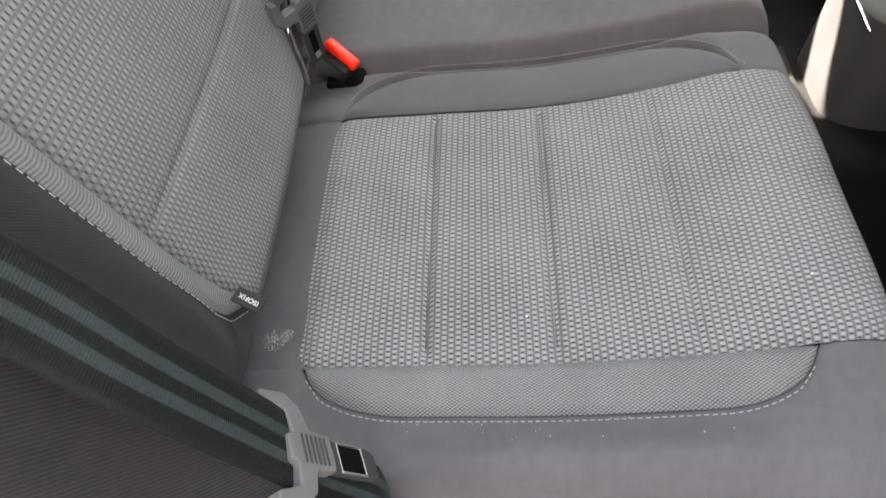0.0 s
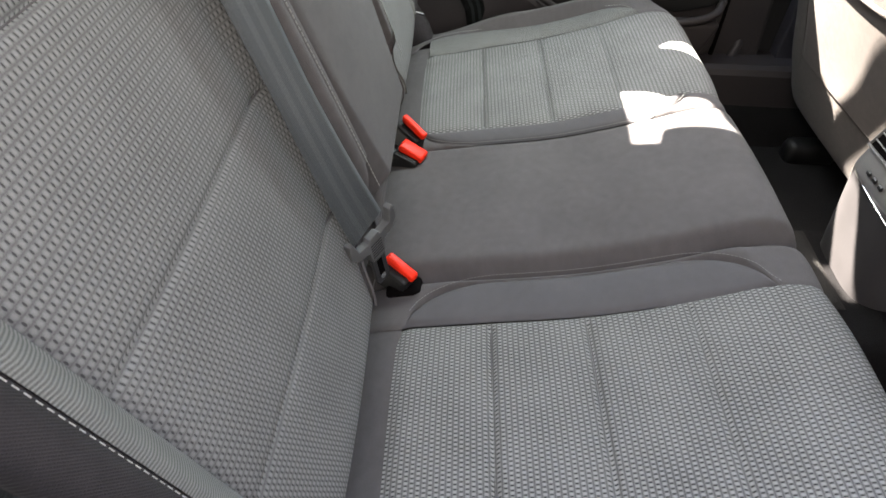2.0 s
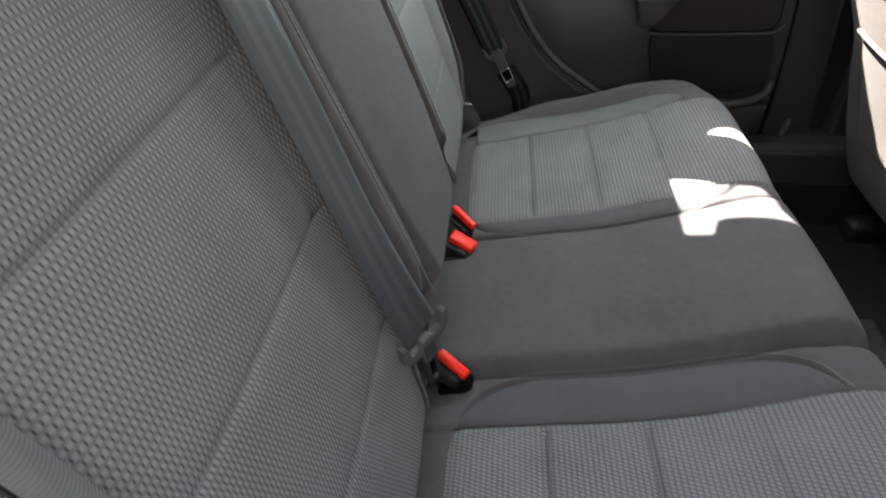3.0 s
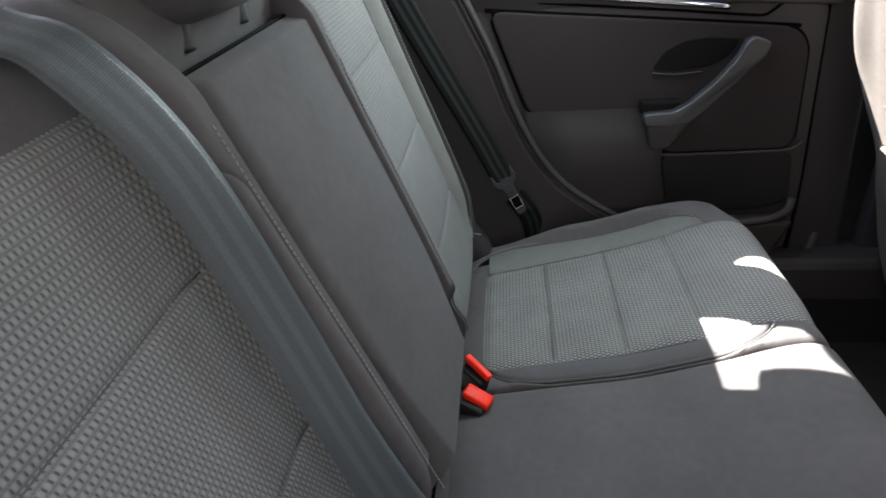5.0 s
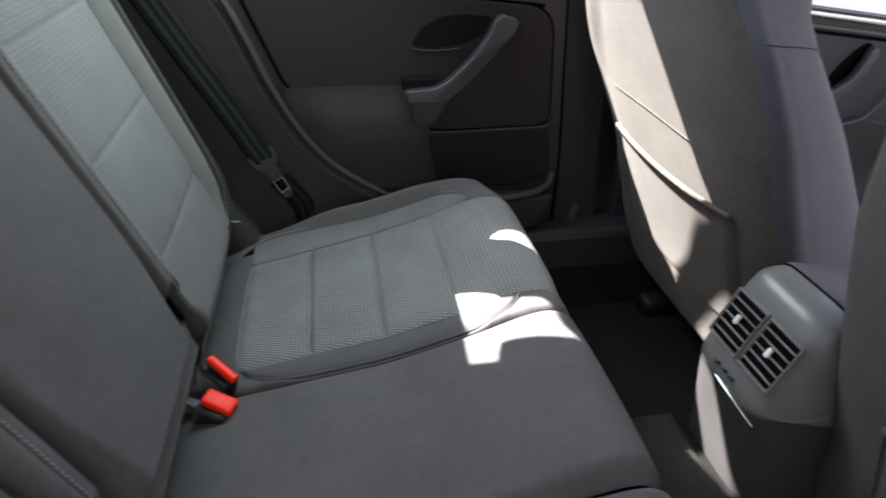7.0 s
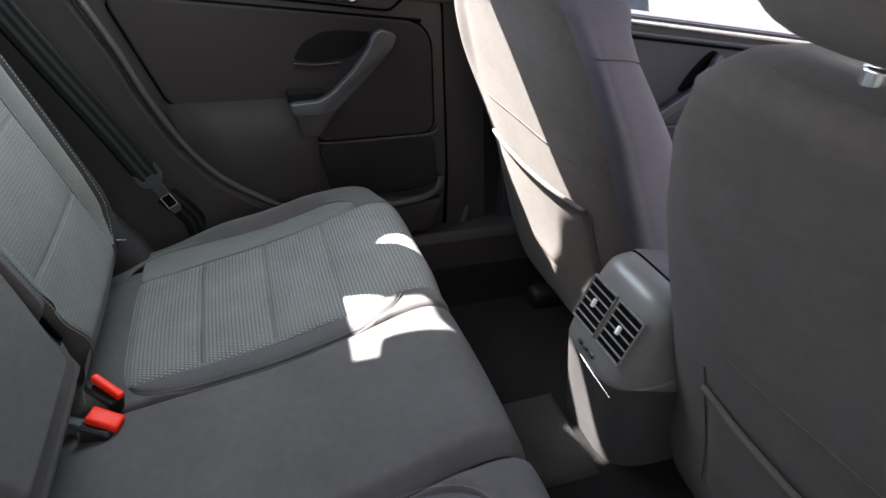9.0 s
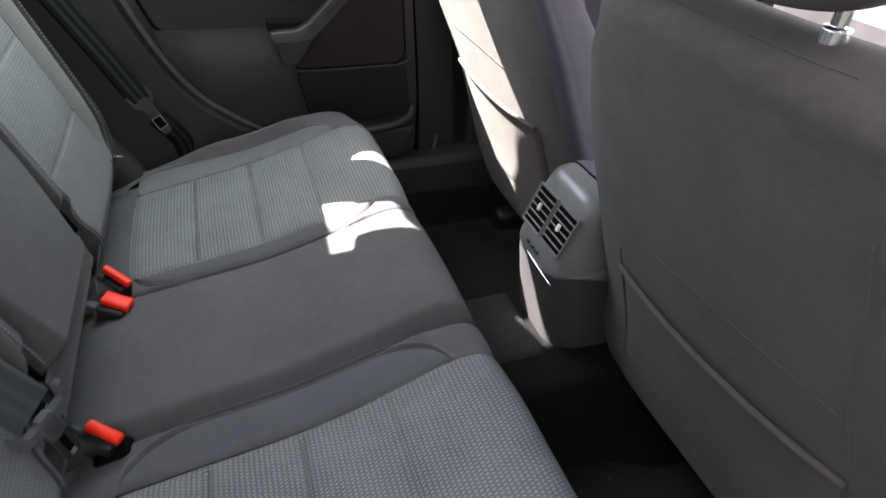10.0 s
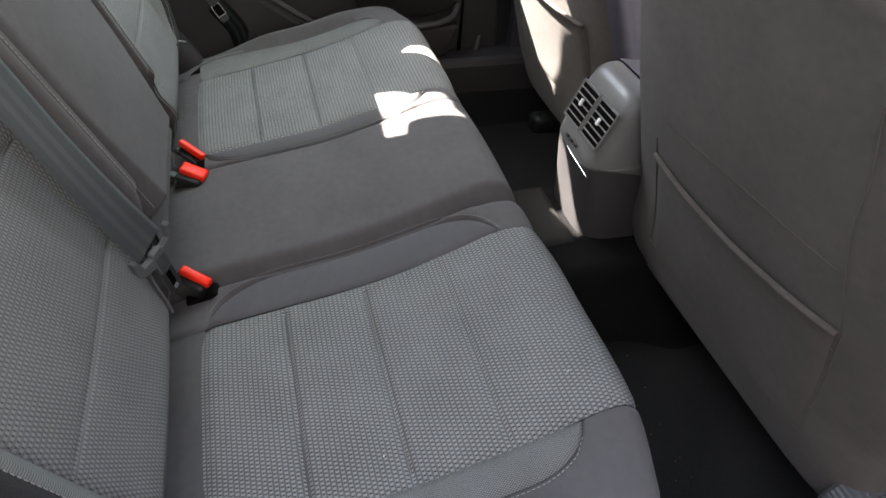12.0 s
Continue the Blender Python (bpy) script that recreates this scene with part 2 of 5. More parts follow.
def sheet(name, fn, nu, nv, material, parent, label="", flip=False, wrap=False):
    """A grid of fn(u, v) -> (place, (uv)), u and v from 0 to 1."""
    verts, uvs, faces = [], [], []
    for i in range(nu + 1):
        for j in range(nv + 1):
            p, q = fn(i / nu, j / nv)
            verts.append(p)
            uvs.append(q)
    w = nv + 1
    for i in range(nu):
        for j in range(nv):
            f = (i * w + j, (i + 1) * w + j, (i + 1) * w + j + 1, i * w + j + 1)
            faces.append(f[::-1] if flip else f)
    return link(name, mesh_of(name, verts, faces, uvs), material, parent, label)


def box_bm(cx, cy, cz, sx, sy, sz, bevel=0.0, segs=2, m=None):
    bm = bmesh.new()
    bmesh.ops.create_cube(bm, size=1.0)
    bmesh.ops.scale(bm, vec=(sx, sy, sz), verts=bm.verts)
    if bevel:
        bmesh.ops.bevel(bm, geom=list(bm.edges), offset=bevel, segments=segs, affect="EDGES", profile=0.5)
    bmesh.ops.transform(bm, matrix=Matrix.Translation((cx, cy, cz)) @ (m or Matrix()), verts=bm.verts)
    return bm


def spline(points, n):
    """n + 1 even steps along a smooth curve through the points."""
    p = np.array(points, float)
    ext = np.vstack([2 * p[0] - p[1], p, 2 * p[-1] - p[-2]])
    fine = []
    for i in range(len(p) - 1):
        a, b, c, d = ext[i : i + 4]
        for t in np.linspace(0, 1, 24, endpoint=False):
            fine.append(0.5 * (2 * b + (c - a) * t + (2 * a - 5 * b + 4 * c - d) * t**2 + (3 * b - a - 3 * c + d) * t**3))
    fine = np.array(fine + [p[-1]])
    run = np.r_[0, np.cumsum(np.linalg.norm(np.diff(fine, axis=0), axis=1))]
    return np.stack([np.interp(np.linspace(0, run[-1], n + 1), run, fine[:, k]) for k in range(p.shape[1])], 1), run[-1]


def tube(name, points, radius, material, parent=None, label="", n=40, sides=8, flat=1.0, smooth=True):
    """A round or flattened bar along a smooth curve; radius may be a function of 0 to 1."""
    pts, _ = spline(points, n)
    verts, faces, uvs = [], [], []
    up = Vector((0.13, 0.21, 0.97))
    for i, p in enumerate(pts):
        ahead = Vector(pts[min(i + 1, n)] - pts[max(i - 1, 0)]).normalized()
        side = ahead.cross(up).normalized()
        top = side.cross(ahead)
        r = radius(i / n) if callable(radius) else radius
        for k in range(sides):
            a = 2 * math.pi * k / sides
            verts.append(Vector(p) + side * (r * math.cos(a)) + top * (r * flat * math.sin(a)))
            uvs.append((k / sides * 6.28 * r, i / n))
    for i in range(n):
        for k in range(sides):
            a, b = i * sides + k, i * sides + (k + 1) % sides
            faces.append((a, b, b + sides, a + sides))
    faces += [tuple(range(sides))[::-1], tuple(n * sides + k for k in range(sides))]
    return link(name, mesh_of(name, verts, faces, uvs, smooth), material, parent, label)


def ribbon(name, points, sides_, width, thick, material, parent, label="", n=80):
    """A band along a smooth curve; sides_ are the directions across it at each point."""
    pts, length = spline(points, n)
    across, _ = spline(sides_, n) if len(sides_) > 1 else (np.repeat([sides_[0]], n + 1, 0), 0)
    across = np.stack([np.interp(np.linspace(0, 1, n + 1), np.linspace(0, 1, len(sides_)), np.array(sides_, float)[:, k]) for k in range(3)], 1)
    cols = 8
    verts, uvs, faces = [], [], []
    for i in range(n + 1):
        ahead = Vector(pts[min(i + 1, n)] - pts[max(i - 1, 0)]).normalized()
        a = Vector(across[i])
        a = (a - ahead * a.dot(ahead)).normalized()
        up = ahead.cross(a)
        for side in (1, -1):
            for k in range(cols + 1):
                w = (k / cols - 0.5) * width
                h = side * thick * 0.5 * (0.4 if k in (0, cols) else 1)
                verts.append(Vector(pts[i]) + a * w + up * h)
                uvs.append((w + width / 2, length * i / n))
    c2 = 2 * (cols + 1)
    for i in range(n):
        o = i * c2
        for k in range(cols):
            faces.append((o + k, o + k + 1, o + c2 + k + 1, o + c2 + k))
            q = o + cols + 1
            faces.append((q + k + 1, q + k, q + c2 + k, q + c2 + k + 1))
        faces.append((o, o + c2, o + c2 + cols + 1, o + cols + 1))
        faces.append((o + cols, o + cols + cols + 1, o + c2 + 2 * cols + 1, o + c2 + cols))
    return link(name, mesh_of(name, verts, faces, uvs), material, parent, label)


class Profile:
    """A line in the x-z plane, run through along the car's width; s is the length along it."""

    def __init__(self, points, n=400, side=1):
        self.p, self.length = spline(points, n)
        d = np.gradient(self.p, axis=0)
        d /= np.linalg.norm(d, axis=1)[:, None]
        self.nrm = side * np.stack([-d[:, 1], d[:, 0]], 1)
        self.s = np.linspace(0, self.length, n + 1)

    def at(self, s, y, d=0.0):
        x, z = (np.interp(s, self.s, self.p[:, k]) for k in (0, 1))
        nx, nz = (np.interp(s, self.s, self.nrm[:, k]) for k in (0, 1))
        return Vector((x + nx * d, y, z + nz * d))

    def s_of(self, axis, value):
        k = "xz".index(axis)
        return float(self.s[int(np.argmin(np.abs(self.p[:, k] - value)))]) if axis == "z" else float(np.interp(value, np.maximum.accumulate(self.p[:, 0]), self.s))


def bell(d, w):
    return math.exp(-(d / w) ** 2)


def smoothstep(a, b, x):
    t = min(1.0, max(0.0, (x - a) / (b - a)))
    return t * t * (3 - 2 * t)


def stitches(name, line, material, parent, step=0.0065, dash=0.0038, r=0.00046, label=""):
    """A row of short threads along a line of places with normals, one mesh."""
    pts, length = spline([tuple(p) for p in line], 240)
    count = int(length / step)
    verts, faces = [], []
    for i in range(count):
        a = np.array([np.interp(i * step, np.linspace(0, length, 241), pts[:, k]) for k in range(3)])
        b = np.array([np.interp(i * step + dash, np.linspace(0, length, 241), pts[:, k]) for k in range(3)])
        ahead = Vector(b - a).normalized()
        side = ahead.cross(Vector((0.2, 0.1, 1))).normalized() * r
        top = side.cross(ahead)
        o = len(verts)
        for e in (a, b):
            for q in (side, top, -side, -top):
                verts.append(Vector(e) + q)
        faces += [(o + k, o + (k + 1) % 4, o + 4 + (k + 1) % 4, o + 4 + k) for k in range(4)]
        faces += [(o + 3, o + 2, o + 1, o), (o + 4, o + 5, o + 6, o + 7)]
    ob = link(name, mesh_of(name, verts, faces, [(v.x, v.y) for v in verts], False), material, parent, label)
    ob["kind"] = "stuff"
    return ob


# ---- rear bench cushion ----
CP = Profile([(-0.085, 0.352), (-0.05, 0.368), (-0.003, 0.382), (0.115, 0.403), (0.238, 0.424), (0.357, 0.459), (0.44, 0.489), (0.482, 0.495), (0.508, 0.487), (0.524, 0.462), (0.528, 0.415), (0.52, 0.34), (0.505, 0.27), (0.495, 0.20)])
SEAMS = [CP.s_of("x", x) for x in (0.117, 0.238, 0.356)]
S_BACK, S_FRONT = CP.s_of("x", -0.003), CP.s_of("x", 0.5205)


def table(points):
    """y along a border as a function of x on the cushion, or of z on the backrest."""
    p = np.array(sorted(points))
    return lambda v: float(np.interp(v, p[:, 0], p[:, 1]))


def arc_between(a, b, y_end, y_far, ra, rb):
    """A border that leaves y_end at a, runs at y_far and comes back at b, with rounded ends."""

    def f(x):
        if x <= a or x >= b:
            return y_end
        k = 1.0
        if x < a + ra:
            k = math.sqrt(max(0.0, 1 - ((a + ra - x) / ra) ** 2))
        if x > b - rb:
            k = min(k, math.sqrt(max(0.0, 1 - ((x - b + rb) / rb) ** 2)))
        return y_end + (y_far - y_end) * k

    return f


def cushion_x(s):
    return float(np.interp(s, CP.s, CP.p[:, 0])) if s < CP.s_of("x", 0.52) else 0.53


def seat_lift(s, y):
    """Height of the outer seat's surface over the cushion line, y from the outer edge."""
    return 0.008 * math.exp(-(((y - 0.285) / 0.15) ** 4))


def bolster_rise(x):
    """The outer edge of the bench swells beside the seat."""
    return 0.034 * smoothstep(0.0, 0.20, x) * smoothstep(0.50, 0.33, x)


def outer_seat(bench, mirror):
    rim = 0.507 if mirror else 0.534
    inner_line = arc_between(0.008, 0.452, 0.447, rim - 0.014, 0.12, 0.10)
    outer_line = arc_between(-0.03, 0.437, 0.122, 0.055, 0.10, 0.075) if mirror else arc_between(0.006, 0.437, 0.122, 0.075, 0.10, 0.075)
    slant = 0.026 if mirror else 0.0

    def put(s, y, d):
        p = CP.at(s, y, d)
        if y < 0.13:  # the outer front corner is rounded in plan
            k = (0.13 - max(y, -0.02)) / 0.15
            p.x -= 0.055 * (1 - math.sqrt(max(0.0, 1 - k * k))) * smoothstep(0.30, 0.50, p.x)
        if mirror:
            p.y = 2 * CEN - p.y
        return p

    def insert(u, v):
        s = S_BACK + (S_FRONT + 0.09 - S_BACK) * v
        x = cushion_x(s)
        y0, y1 = 0.122 + 0.006 * smoothstep(0.40, 0.52, x) + slant * smoothstep(0.28, 0.0, x), 0.447 + 0.010 * smoothstep(0.3, 0.5, x)
        y = y0 + (y1 - y0) * u
        d = seat_lift(s, y)
        fade = smoothstep(0.0, 0.014, min(y - y0, y1 - y))
        for q, deep in zip(SEAMS, (1.0, 0.9, 0.6)):
            d -= fade * deep * (0.0075 * bell(s - q, 0.0042) + 0.0022 * bell(s - q, 0.018))
        d -= 0.0035 * (bell(y - y0, 0.005) + bell(y - y1, 0.005)) + 0.005 * bell(s - S_BACK, 0.01)
        d += 0.0025 * math.sin(23 * y + 9 * x) * 0.4
        return put(s, y, d), (y, s)

    sheet("insert", insert, 56, 190, M_DOT, bench, "grey woven cloth with raised oval dots", flip=not mirror)

    def band(border, fixed, side):
        def f(u, v):
            s = CP.s_of("x", 0.004) + (CP.s_of("x", 0.466) - CP.s_of("x", 0.004)) * v
            x = cushion_x(s)
            a, b = border(x), fixed + (slant * smoothstep(0.28, 0.0, x) if fixed < 0.2 else 0.0)
            y = a + (b - a) * u
            d = seat_lift(s, y) + 0.004 * math.sin(math.pi * u) - 0.0035 * (bell(y - a, 0.004) + bell(y - b, 0.004))
            return put(s, y, d + 0.0005), (y, s)

        return f

    sheet("side_band", band(outer_line, 0.122, 0), 14, 90, M_MESH, bench, "fine grey mesh cloth side band", flip=not mirror)
    sheet("inner_band", band(inner_line, 0.4485, 1), 16, 90, M_TRIM, bench, "smooth grey cloth band", flip=mirror)

    def outer_roll(u, v):
        s = 0.0 + (CP.length - 0.0) * v
        x = cushion_x(s)
        edge = outer_line(x) if s < CP.s_of("x", 0.515) else 0.122
        if x > 0.40:
            edge = max(edge, 0.0) if x < 0.437 else 0.122 + 0.006 * smoothstep(0.40, 0.52, x)
        if u < 0.3:
            y, d = 0.012 - 0.022 * u / 0.3, -0.24 + 0.20 * u / 0.3
        elif u < 0.6:
            a = (u - 0.3) / 0.3 * math.pi / 2
            y, d = -0.010 + 0.045 * (1 - math.cos(a)), -0.040 + (0.030 + bolster_rise(x)) * math.sin(a)
        else:
            k = (u - 0.6) / 0.4
            y = 0.035 + (edge - 0.035) * k
            d = seat_lift(s, y) * k + (-0.010 + bolster_rise(x)) * (1 - smoothstep(0.0, 1.0, k))
            d -= 0.004 * bell(y - edge, 0.004)
        return put(s, y, d), (y - 0.5 * min(0, d), s)

    sheet("outer_bolster", outer_roll, 44, 130, M_DARK, bench, "dark charcoal cloth bolster", flip=not mirror)

    def inner_roll(u, v):
        s = CP.length * v
        x = cushion_x(s)
        edge = inner_line(x) if s < CP.s_of("x", 0.515) else 0.457
        y = edge + (rim - edge) * u
        d = seat_lift(s, y) + 0.006 * math.sin(math.pi * u) * (1 if edge > 0.48 else 0.5) - 0.004 * bell(y - edge, 0.004) - 0.022 * bell(y - rim, 0.009)
        return put(s, y, d), (y, s)

    sheet("inner_bolster", inner_roll, 22, 130, M_DARK, bench, "dark charcoal cloth edge", flip=not mirror)

    def rear(u, v):
        s = (S_BACK + 0.004) * v
        y = 0.10 + 0.36 * u
        d = seat_lift(s, y) - 0.005 - 0.003 * bell(u - 0.5, 0.2)
        return put(s, y, d), (y, s)

    sheet("rear_edge", rear, 20, 16, M_DARK, bench, "dusty dark cloth behind the insert", flip=not mirror)

    def front(u, v):
        s = S_FRONT + 0.085 + (CP.length - S_FRONT - 0.085) * v
        y = 0.115 + 0.35 * u
        return put(s, y, -0.002), (y, s)

    sheet("front_edge", front, 12, 16, M_DARK, bench, flip=not mirror)
    line = []
    for x in np.linspace(0.009, 0.434, 60):
        y = outer_line(x)
        g = -0.006 if 0.02 < x < 0.42 else -0.003
        line.append(put(CP.s_of("x", x), y + g, seat_lift(0, y) + 0.0015))
    stitches("seam_stitching", line, M_THREAD, bench, label="white running stitch")
    line = []
    for x in np.linspace(0.012, 0.458, 60):
        y = inner_line(x)
        line.append(put(CP.s_of("x", x), y + 0.005, seat_lift(0, y) + 0.0062))
    stitches("seam_stitching", line, M_DTHREAD, bench, step=0.005, dash=0.0036, r=0.0006)
    for q in SEAMS[:2]:
        tube("seam", [put(q, y, seat_lift(q, y) - 0.0092) for y in np.linspace(0.14, 0.435, 12)], 0.0009, M_DARK, bench, n=24, sides=5)


bench = thing("rear_seat_cushion", "charcoal and grey cloth rear bench cushion with patterned seat inserts", "car seat")
outer_seat(bench, False)
outer_seat(bench, True)


def middle_seat(u, v):
    s = CP.length * v
    w = 0.834 - 0.532
    y = 0.532 + w * u
    e = min(u, 1 - u) * w
    d = 0.017 * smoothstep(0.0, 0.022, e) * (1 - 0.9 * smoothstep(S_FRONT - 0.06, S_FRONT, s)) + 0.004 * math.sin(math.pi * u) - 0.012 * bell(e, 0.006)
    return CP.at(s, y, d), (y, s)


sheet("middle_seat", middle_seat, 50, 120, M_DARK, bench, "plain dark charcoal cloth middle seat", flip=True)
part("seat_base", box_bm(0.22, CEN, 0.265, 0.52, 1.26, 0.15, 0.02), M_DARK, bench)

# ---- rear backrests ----
BP = Profile([(-0.075, 0.395), (-0.047, 0.41), (-0.032, 0.437), (-0.030, 0.472), (-0.048, 0.52), (-0.0665, 0.57), (-0.113, 0.70), (-0.168, 0.85), (-0.215, 0.98), (-0.232, 1.022), (-0.262, 1.048), (-0.305, 1.045), (-0.335, 1.01), (-0.34, 0.93)], side=-1)


def back_z(s):
    return float(np.interp(s, BP.s, BP.p[:, 1]))


def s_at(z):
    k = int(np.argmax(BP.p[:, 1]))
    return float(np.interp(z, BP.p[: k + 1, 1], BP.s[: k + 1]))


B_SEAMS = [s_at(z) for z in (0.585, 0.73, 0.878)]
S_LOW, S_TOP = s_at(0.455), s_at(1.0)
band_o = table([(0.40, 0.150), (0.47, 0.146), (0.487, 0.128), (0.50, 0.116), (0.53, 0.106), (0.60, 0.100), (0.99, 0.094), (1.1, 0.094)])
ins_o = table([(0.40, 0.150), (0.47, 0.147), (0.50, 0.136), (0.55, 0.130), (0.99, 0.124), (1.1, 0.124)])


def back_lift(y, z):
    rise = 0.026 * smoothstep(0.135, 0.085, y) + 0.026 * smoothstep(0.43, 0.495, y) + 0.013 * smoothstep(0.472, 0.502, y)
    return rise * smoothstep(0.44, 0.56, z) * (1 - 0.7 * smoothstep(0.97, 1.05, z)) + 0.004 * math.sin(math.pi * min(1, max(0, (y - 0.12) / 0.33)))


def outer_back(name, label, mirror):
    back = thing(name, label, "car seat", group="rear backrests")

    def put(s, y, d):
        p = BP.at(s, y, d)
        if mirror:
            p.y = 2 * CEN - p.y
        return p

    def insert(u, v):
        s = S_LOW + (S_TOP - S_LOW) * v
        z = back_z(s)
        y0, y1 = ins_o(z), 0.470 - 0.045 * smoothstep(0.58, 0.46, z)
        y = y0 + (y1 - y0) * u
        d = back_lift(y, z)
        for q in B_SEAMS:
            d -= smoothstep(0.0, 0.014, min(y - y0, y1 - y)) * (0.0030 * bell(s - q, 0.0028) + 0.0010 * bell(s - q, 0.016))
        d -= 0.005 * (bell(y - y0, 0.005) + bell(y - y1, 0.005)) + 0.006 * bell(s - S_TOP, 0.008) + 0.006 * bell(s - S_LOW, 0.008)
        return put(s, y, d), (1.1 * y, 1.1 * s)

    sheet("insert", insert, 56, 170, M_DOTBACK, back, "grey woven cloth with raised oval dots", flip=mirror)

    def outer_band(u, v):
        s = s_at(0.475) + (S_TOP - s_at(0.475)) * v
        z = back_z(s)
        a, b = band_o(z), ins_o(z) + 0.001
        y = a + (b - a) * u
        d = back_lift(y, z) + 0.003 * math.sin(math.pi * u) - 0.003 * (bell(u, 0.15) + bell(u - 1, 0.15))
        return put(s, y, d), (y, s)

    sheet("side_band", outer_band, 10, 90, M_RIBBAND, back, "ribbed grey cloth side band", flip=mirror)

    def inner_band(u, v):
        s = S_LOW + (S_TOP - 0.03 - S_LOW) * v
        z = back_z(s)
        a = 0.470 - 0.045 * smoothstep(0.58, 0.46, z)
        b = min(0.505 - 0.035 * smoothstep(0.90, 0.96, z), a + 0.001 + 0.034 * smoothstep(0.53, 0.61, z))
        y = a + (b - a) * u
        d = back_lift(y, z) + 0.003 * math.sin(math.pi * u)
        return put(s, y, d), (y, s)

    sheet("inner_band", inner_band, 10, 90, M_RIBBAND if mirror else M_DARK, back, "ribbed grey cloth band" if mirror else "dark cloth band", flip=mirror)

    def outer_roll(u, v):
        s = BP.length * v
        z = back_z(s)
        edge = band_o(z) if s < S_TOP else 0.124
        if u < 0.3:
            k = u / 0.3
            y, d = 0.074, -0.16 + 0.145 * k
        elif u < 0.65:
            a = (u - 0.3) / 0.35 * math.pi / 2
            y = 0.074 - 0.012 * math.sin(2 * a) + (min(edge, 0.094) - 0.076) * (1 - math.cos(a)) * 0.6
            d = -0.015 + (back_lift(0.085, z) + 0.013) * math.sin(a)
        else:
            k = (u - 0.65) / 0.35
            y0 = 0.074 + (min(edge, 0.094) - 0.076) * 0.6
            y = y0 + (edge - y0) * k
            d = back_lift(0.085, z) - 0.002 + (back_lift(edge, z) - back_lift(0.085, z)) * smoothstep(0, 1, k) - 0.002 * bell(k - 1, 0.2)
        return put(s, y, d), (y - 0.5 * min(0, d), s)

    sheet("outer_bolster", outer_roll, 40, 120, M_CHAR, back, "dark charcoal cloth bolster", flip=mirror)

    def inner_roll(u, v):
        s = BP.length * v
        z = back_z(s)
        edge = min(0.505 - 0.035 * smoothstep(0.90, 0.96, z), 0.471 - 0.045 * smoothstep(0.58, 0.46, z) + 0.034 * smoothstep(0.53, 0.61, z)) if s < S_TOP - 0.03 else 0.470
        if u < 0.6:
            k = u / 0.6
            y = edge + (0.519 - edge) * k
            d = back_lift(y, z) - 0.002 * bell(k, 0.15) - 0.08 * min(1, 3 * k) * smoothstep(0.60, 0.52, z) * (s < S_TOP)
        else:
            a = (u - 0.6) / 0.4 * math.pi / 2
            y, d = 0.519 + 0.007 * math.sin(a), back_lift(0.519, z) - 0.05 * (1 - math.cos(a)) - 0.08 * smoothstep(0.60, 0.52, z) * (s < S_TOP)
        return put(s, y, d), (y, s)

    sheet("inner_bolster", inner_roll, 30, 120, M_DARK, back, "dark charcoal cloth edge", flip=mirror)

    def top(u, v):
        s = S_TOP - 0.004 + (BP.length - S_TOP + 0.004) * v
        y = 0.120 + 0.355 * u
        return put(s, y, back_lift(y, back_z(s)) - 0.004 * bell(v, 0.08)), (y, s)

    sheet("top_roll", top, 24, 40, M_DARK, back, "dark charcoal cloth top", flip=mirror)

    def under(u, v):
        s = (S_LOW + 0.004) * v
        y = 0.12 + 0.36 * u
        return put(s, y, back_lift(y, back_z(s)) - 0.004), (y, s)

    sheet("lower_edge", under, 20, 14, M_DARK, back, flip=mirror)
    line = []
    for z in np.linspace(0.478, 0.985, 50):
        y = band_o(z) - 0.006
        line.append(put(s_at(z), y, back_lift(max(y, 0.085), z) + 0.001))
    stitches("seam_stitching", line, M_THREAD, back, label="white running stitch")
    line = [put(s_at(z), 0.5085, back_lift(0.5085, z) + 0.0008) for z in np.linspace(0.56, 0.96, 50)]
    stitches("seam_stitching", line, M_THREAD, back, step=0.006, r=0.0006)
    for q in B_SEAMS:
        tube("seam", [put(q, y, back_lift(y, back_z(q)) - 0.0042) for y in np.linspace(0.145, 0.45, 12)], 0.0010, M_DARK, back, n=24, sides=5)
    # small cloth tag at the foot of the insert
    ex, ey = Vector((0.0125, -0.0045, -0.0045)).normalized(), Vector((0.010, 0.006, -0.003)).normalized()
    if mirror:
        ex.y, ey.y = -ex.y, -ey.y
    ez = ex.cross(ey).normalized()
    if ez.z < 0:
        ez = -ez
    ey = ez.cross(ex) if not mirror else ex.cross(ez)
    c = Vector((-0.021, 1.224, 0.466)) if mirror else Vector((-0.0235, 0.128, 0.505))
    m = Matrix(((ex.x, ey.x, ez.x, c.x), (ex.y, ey.y, ez.y, c.y), (ex.z, ey.z, ez.z, c.z), (0, 0, 0, 1)))
    tag = box_bm(0, 0, 0, 0.0235, 0.0135, 0.0018, 0.0004, 1)
    bmesh.ops.transform(tag, matrix=m, verts=tag.verts)
    label_ob = part("tag", tag, M_BLACK, back, "small black tag with white lettering")
    txt = bpy.data.curves.new("lettering", "FONT")
    txt.body, txt.size, txt.align_x, txt.align_y, txt.extrude = "ISOFIX", 0.0056, "CENTER", "CENTER", 0.0001
    words = new("lettering", txt)
    words.parent = label_ob
    txt.materials.append(M_WHITE)
    words.matrix_local = m @ Matrix.Translation((0, 0, 0.0012)) @ (Matrix.Rotation(math.pi, 4, "Z") if m.to_3x3().determinant() > 0 else Matrix.Diagonal((-1, 1, 1, 1)))
    return back, label_ob, m


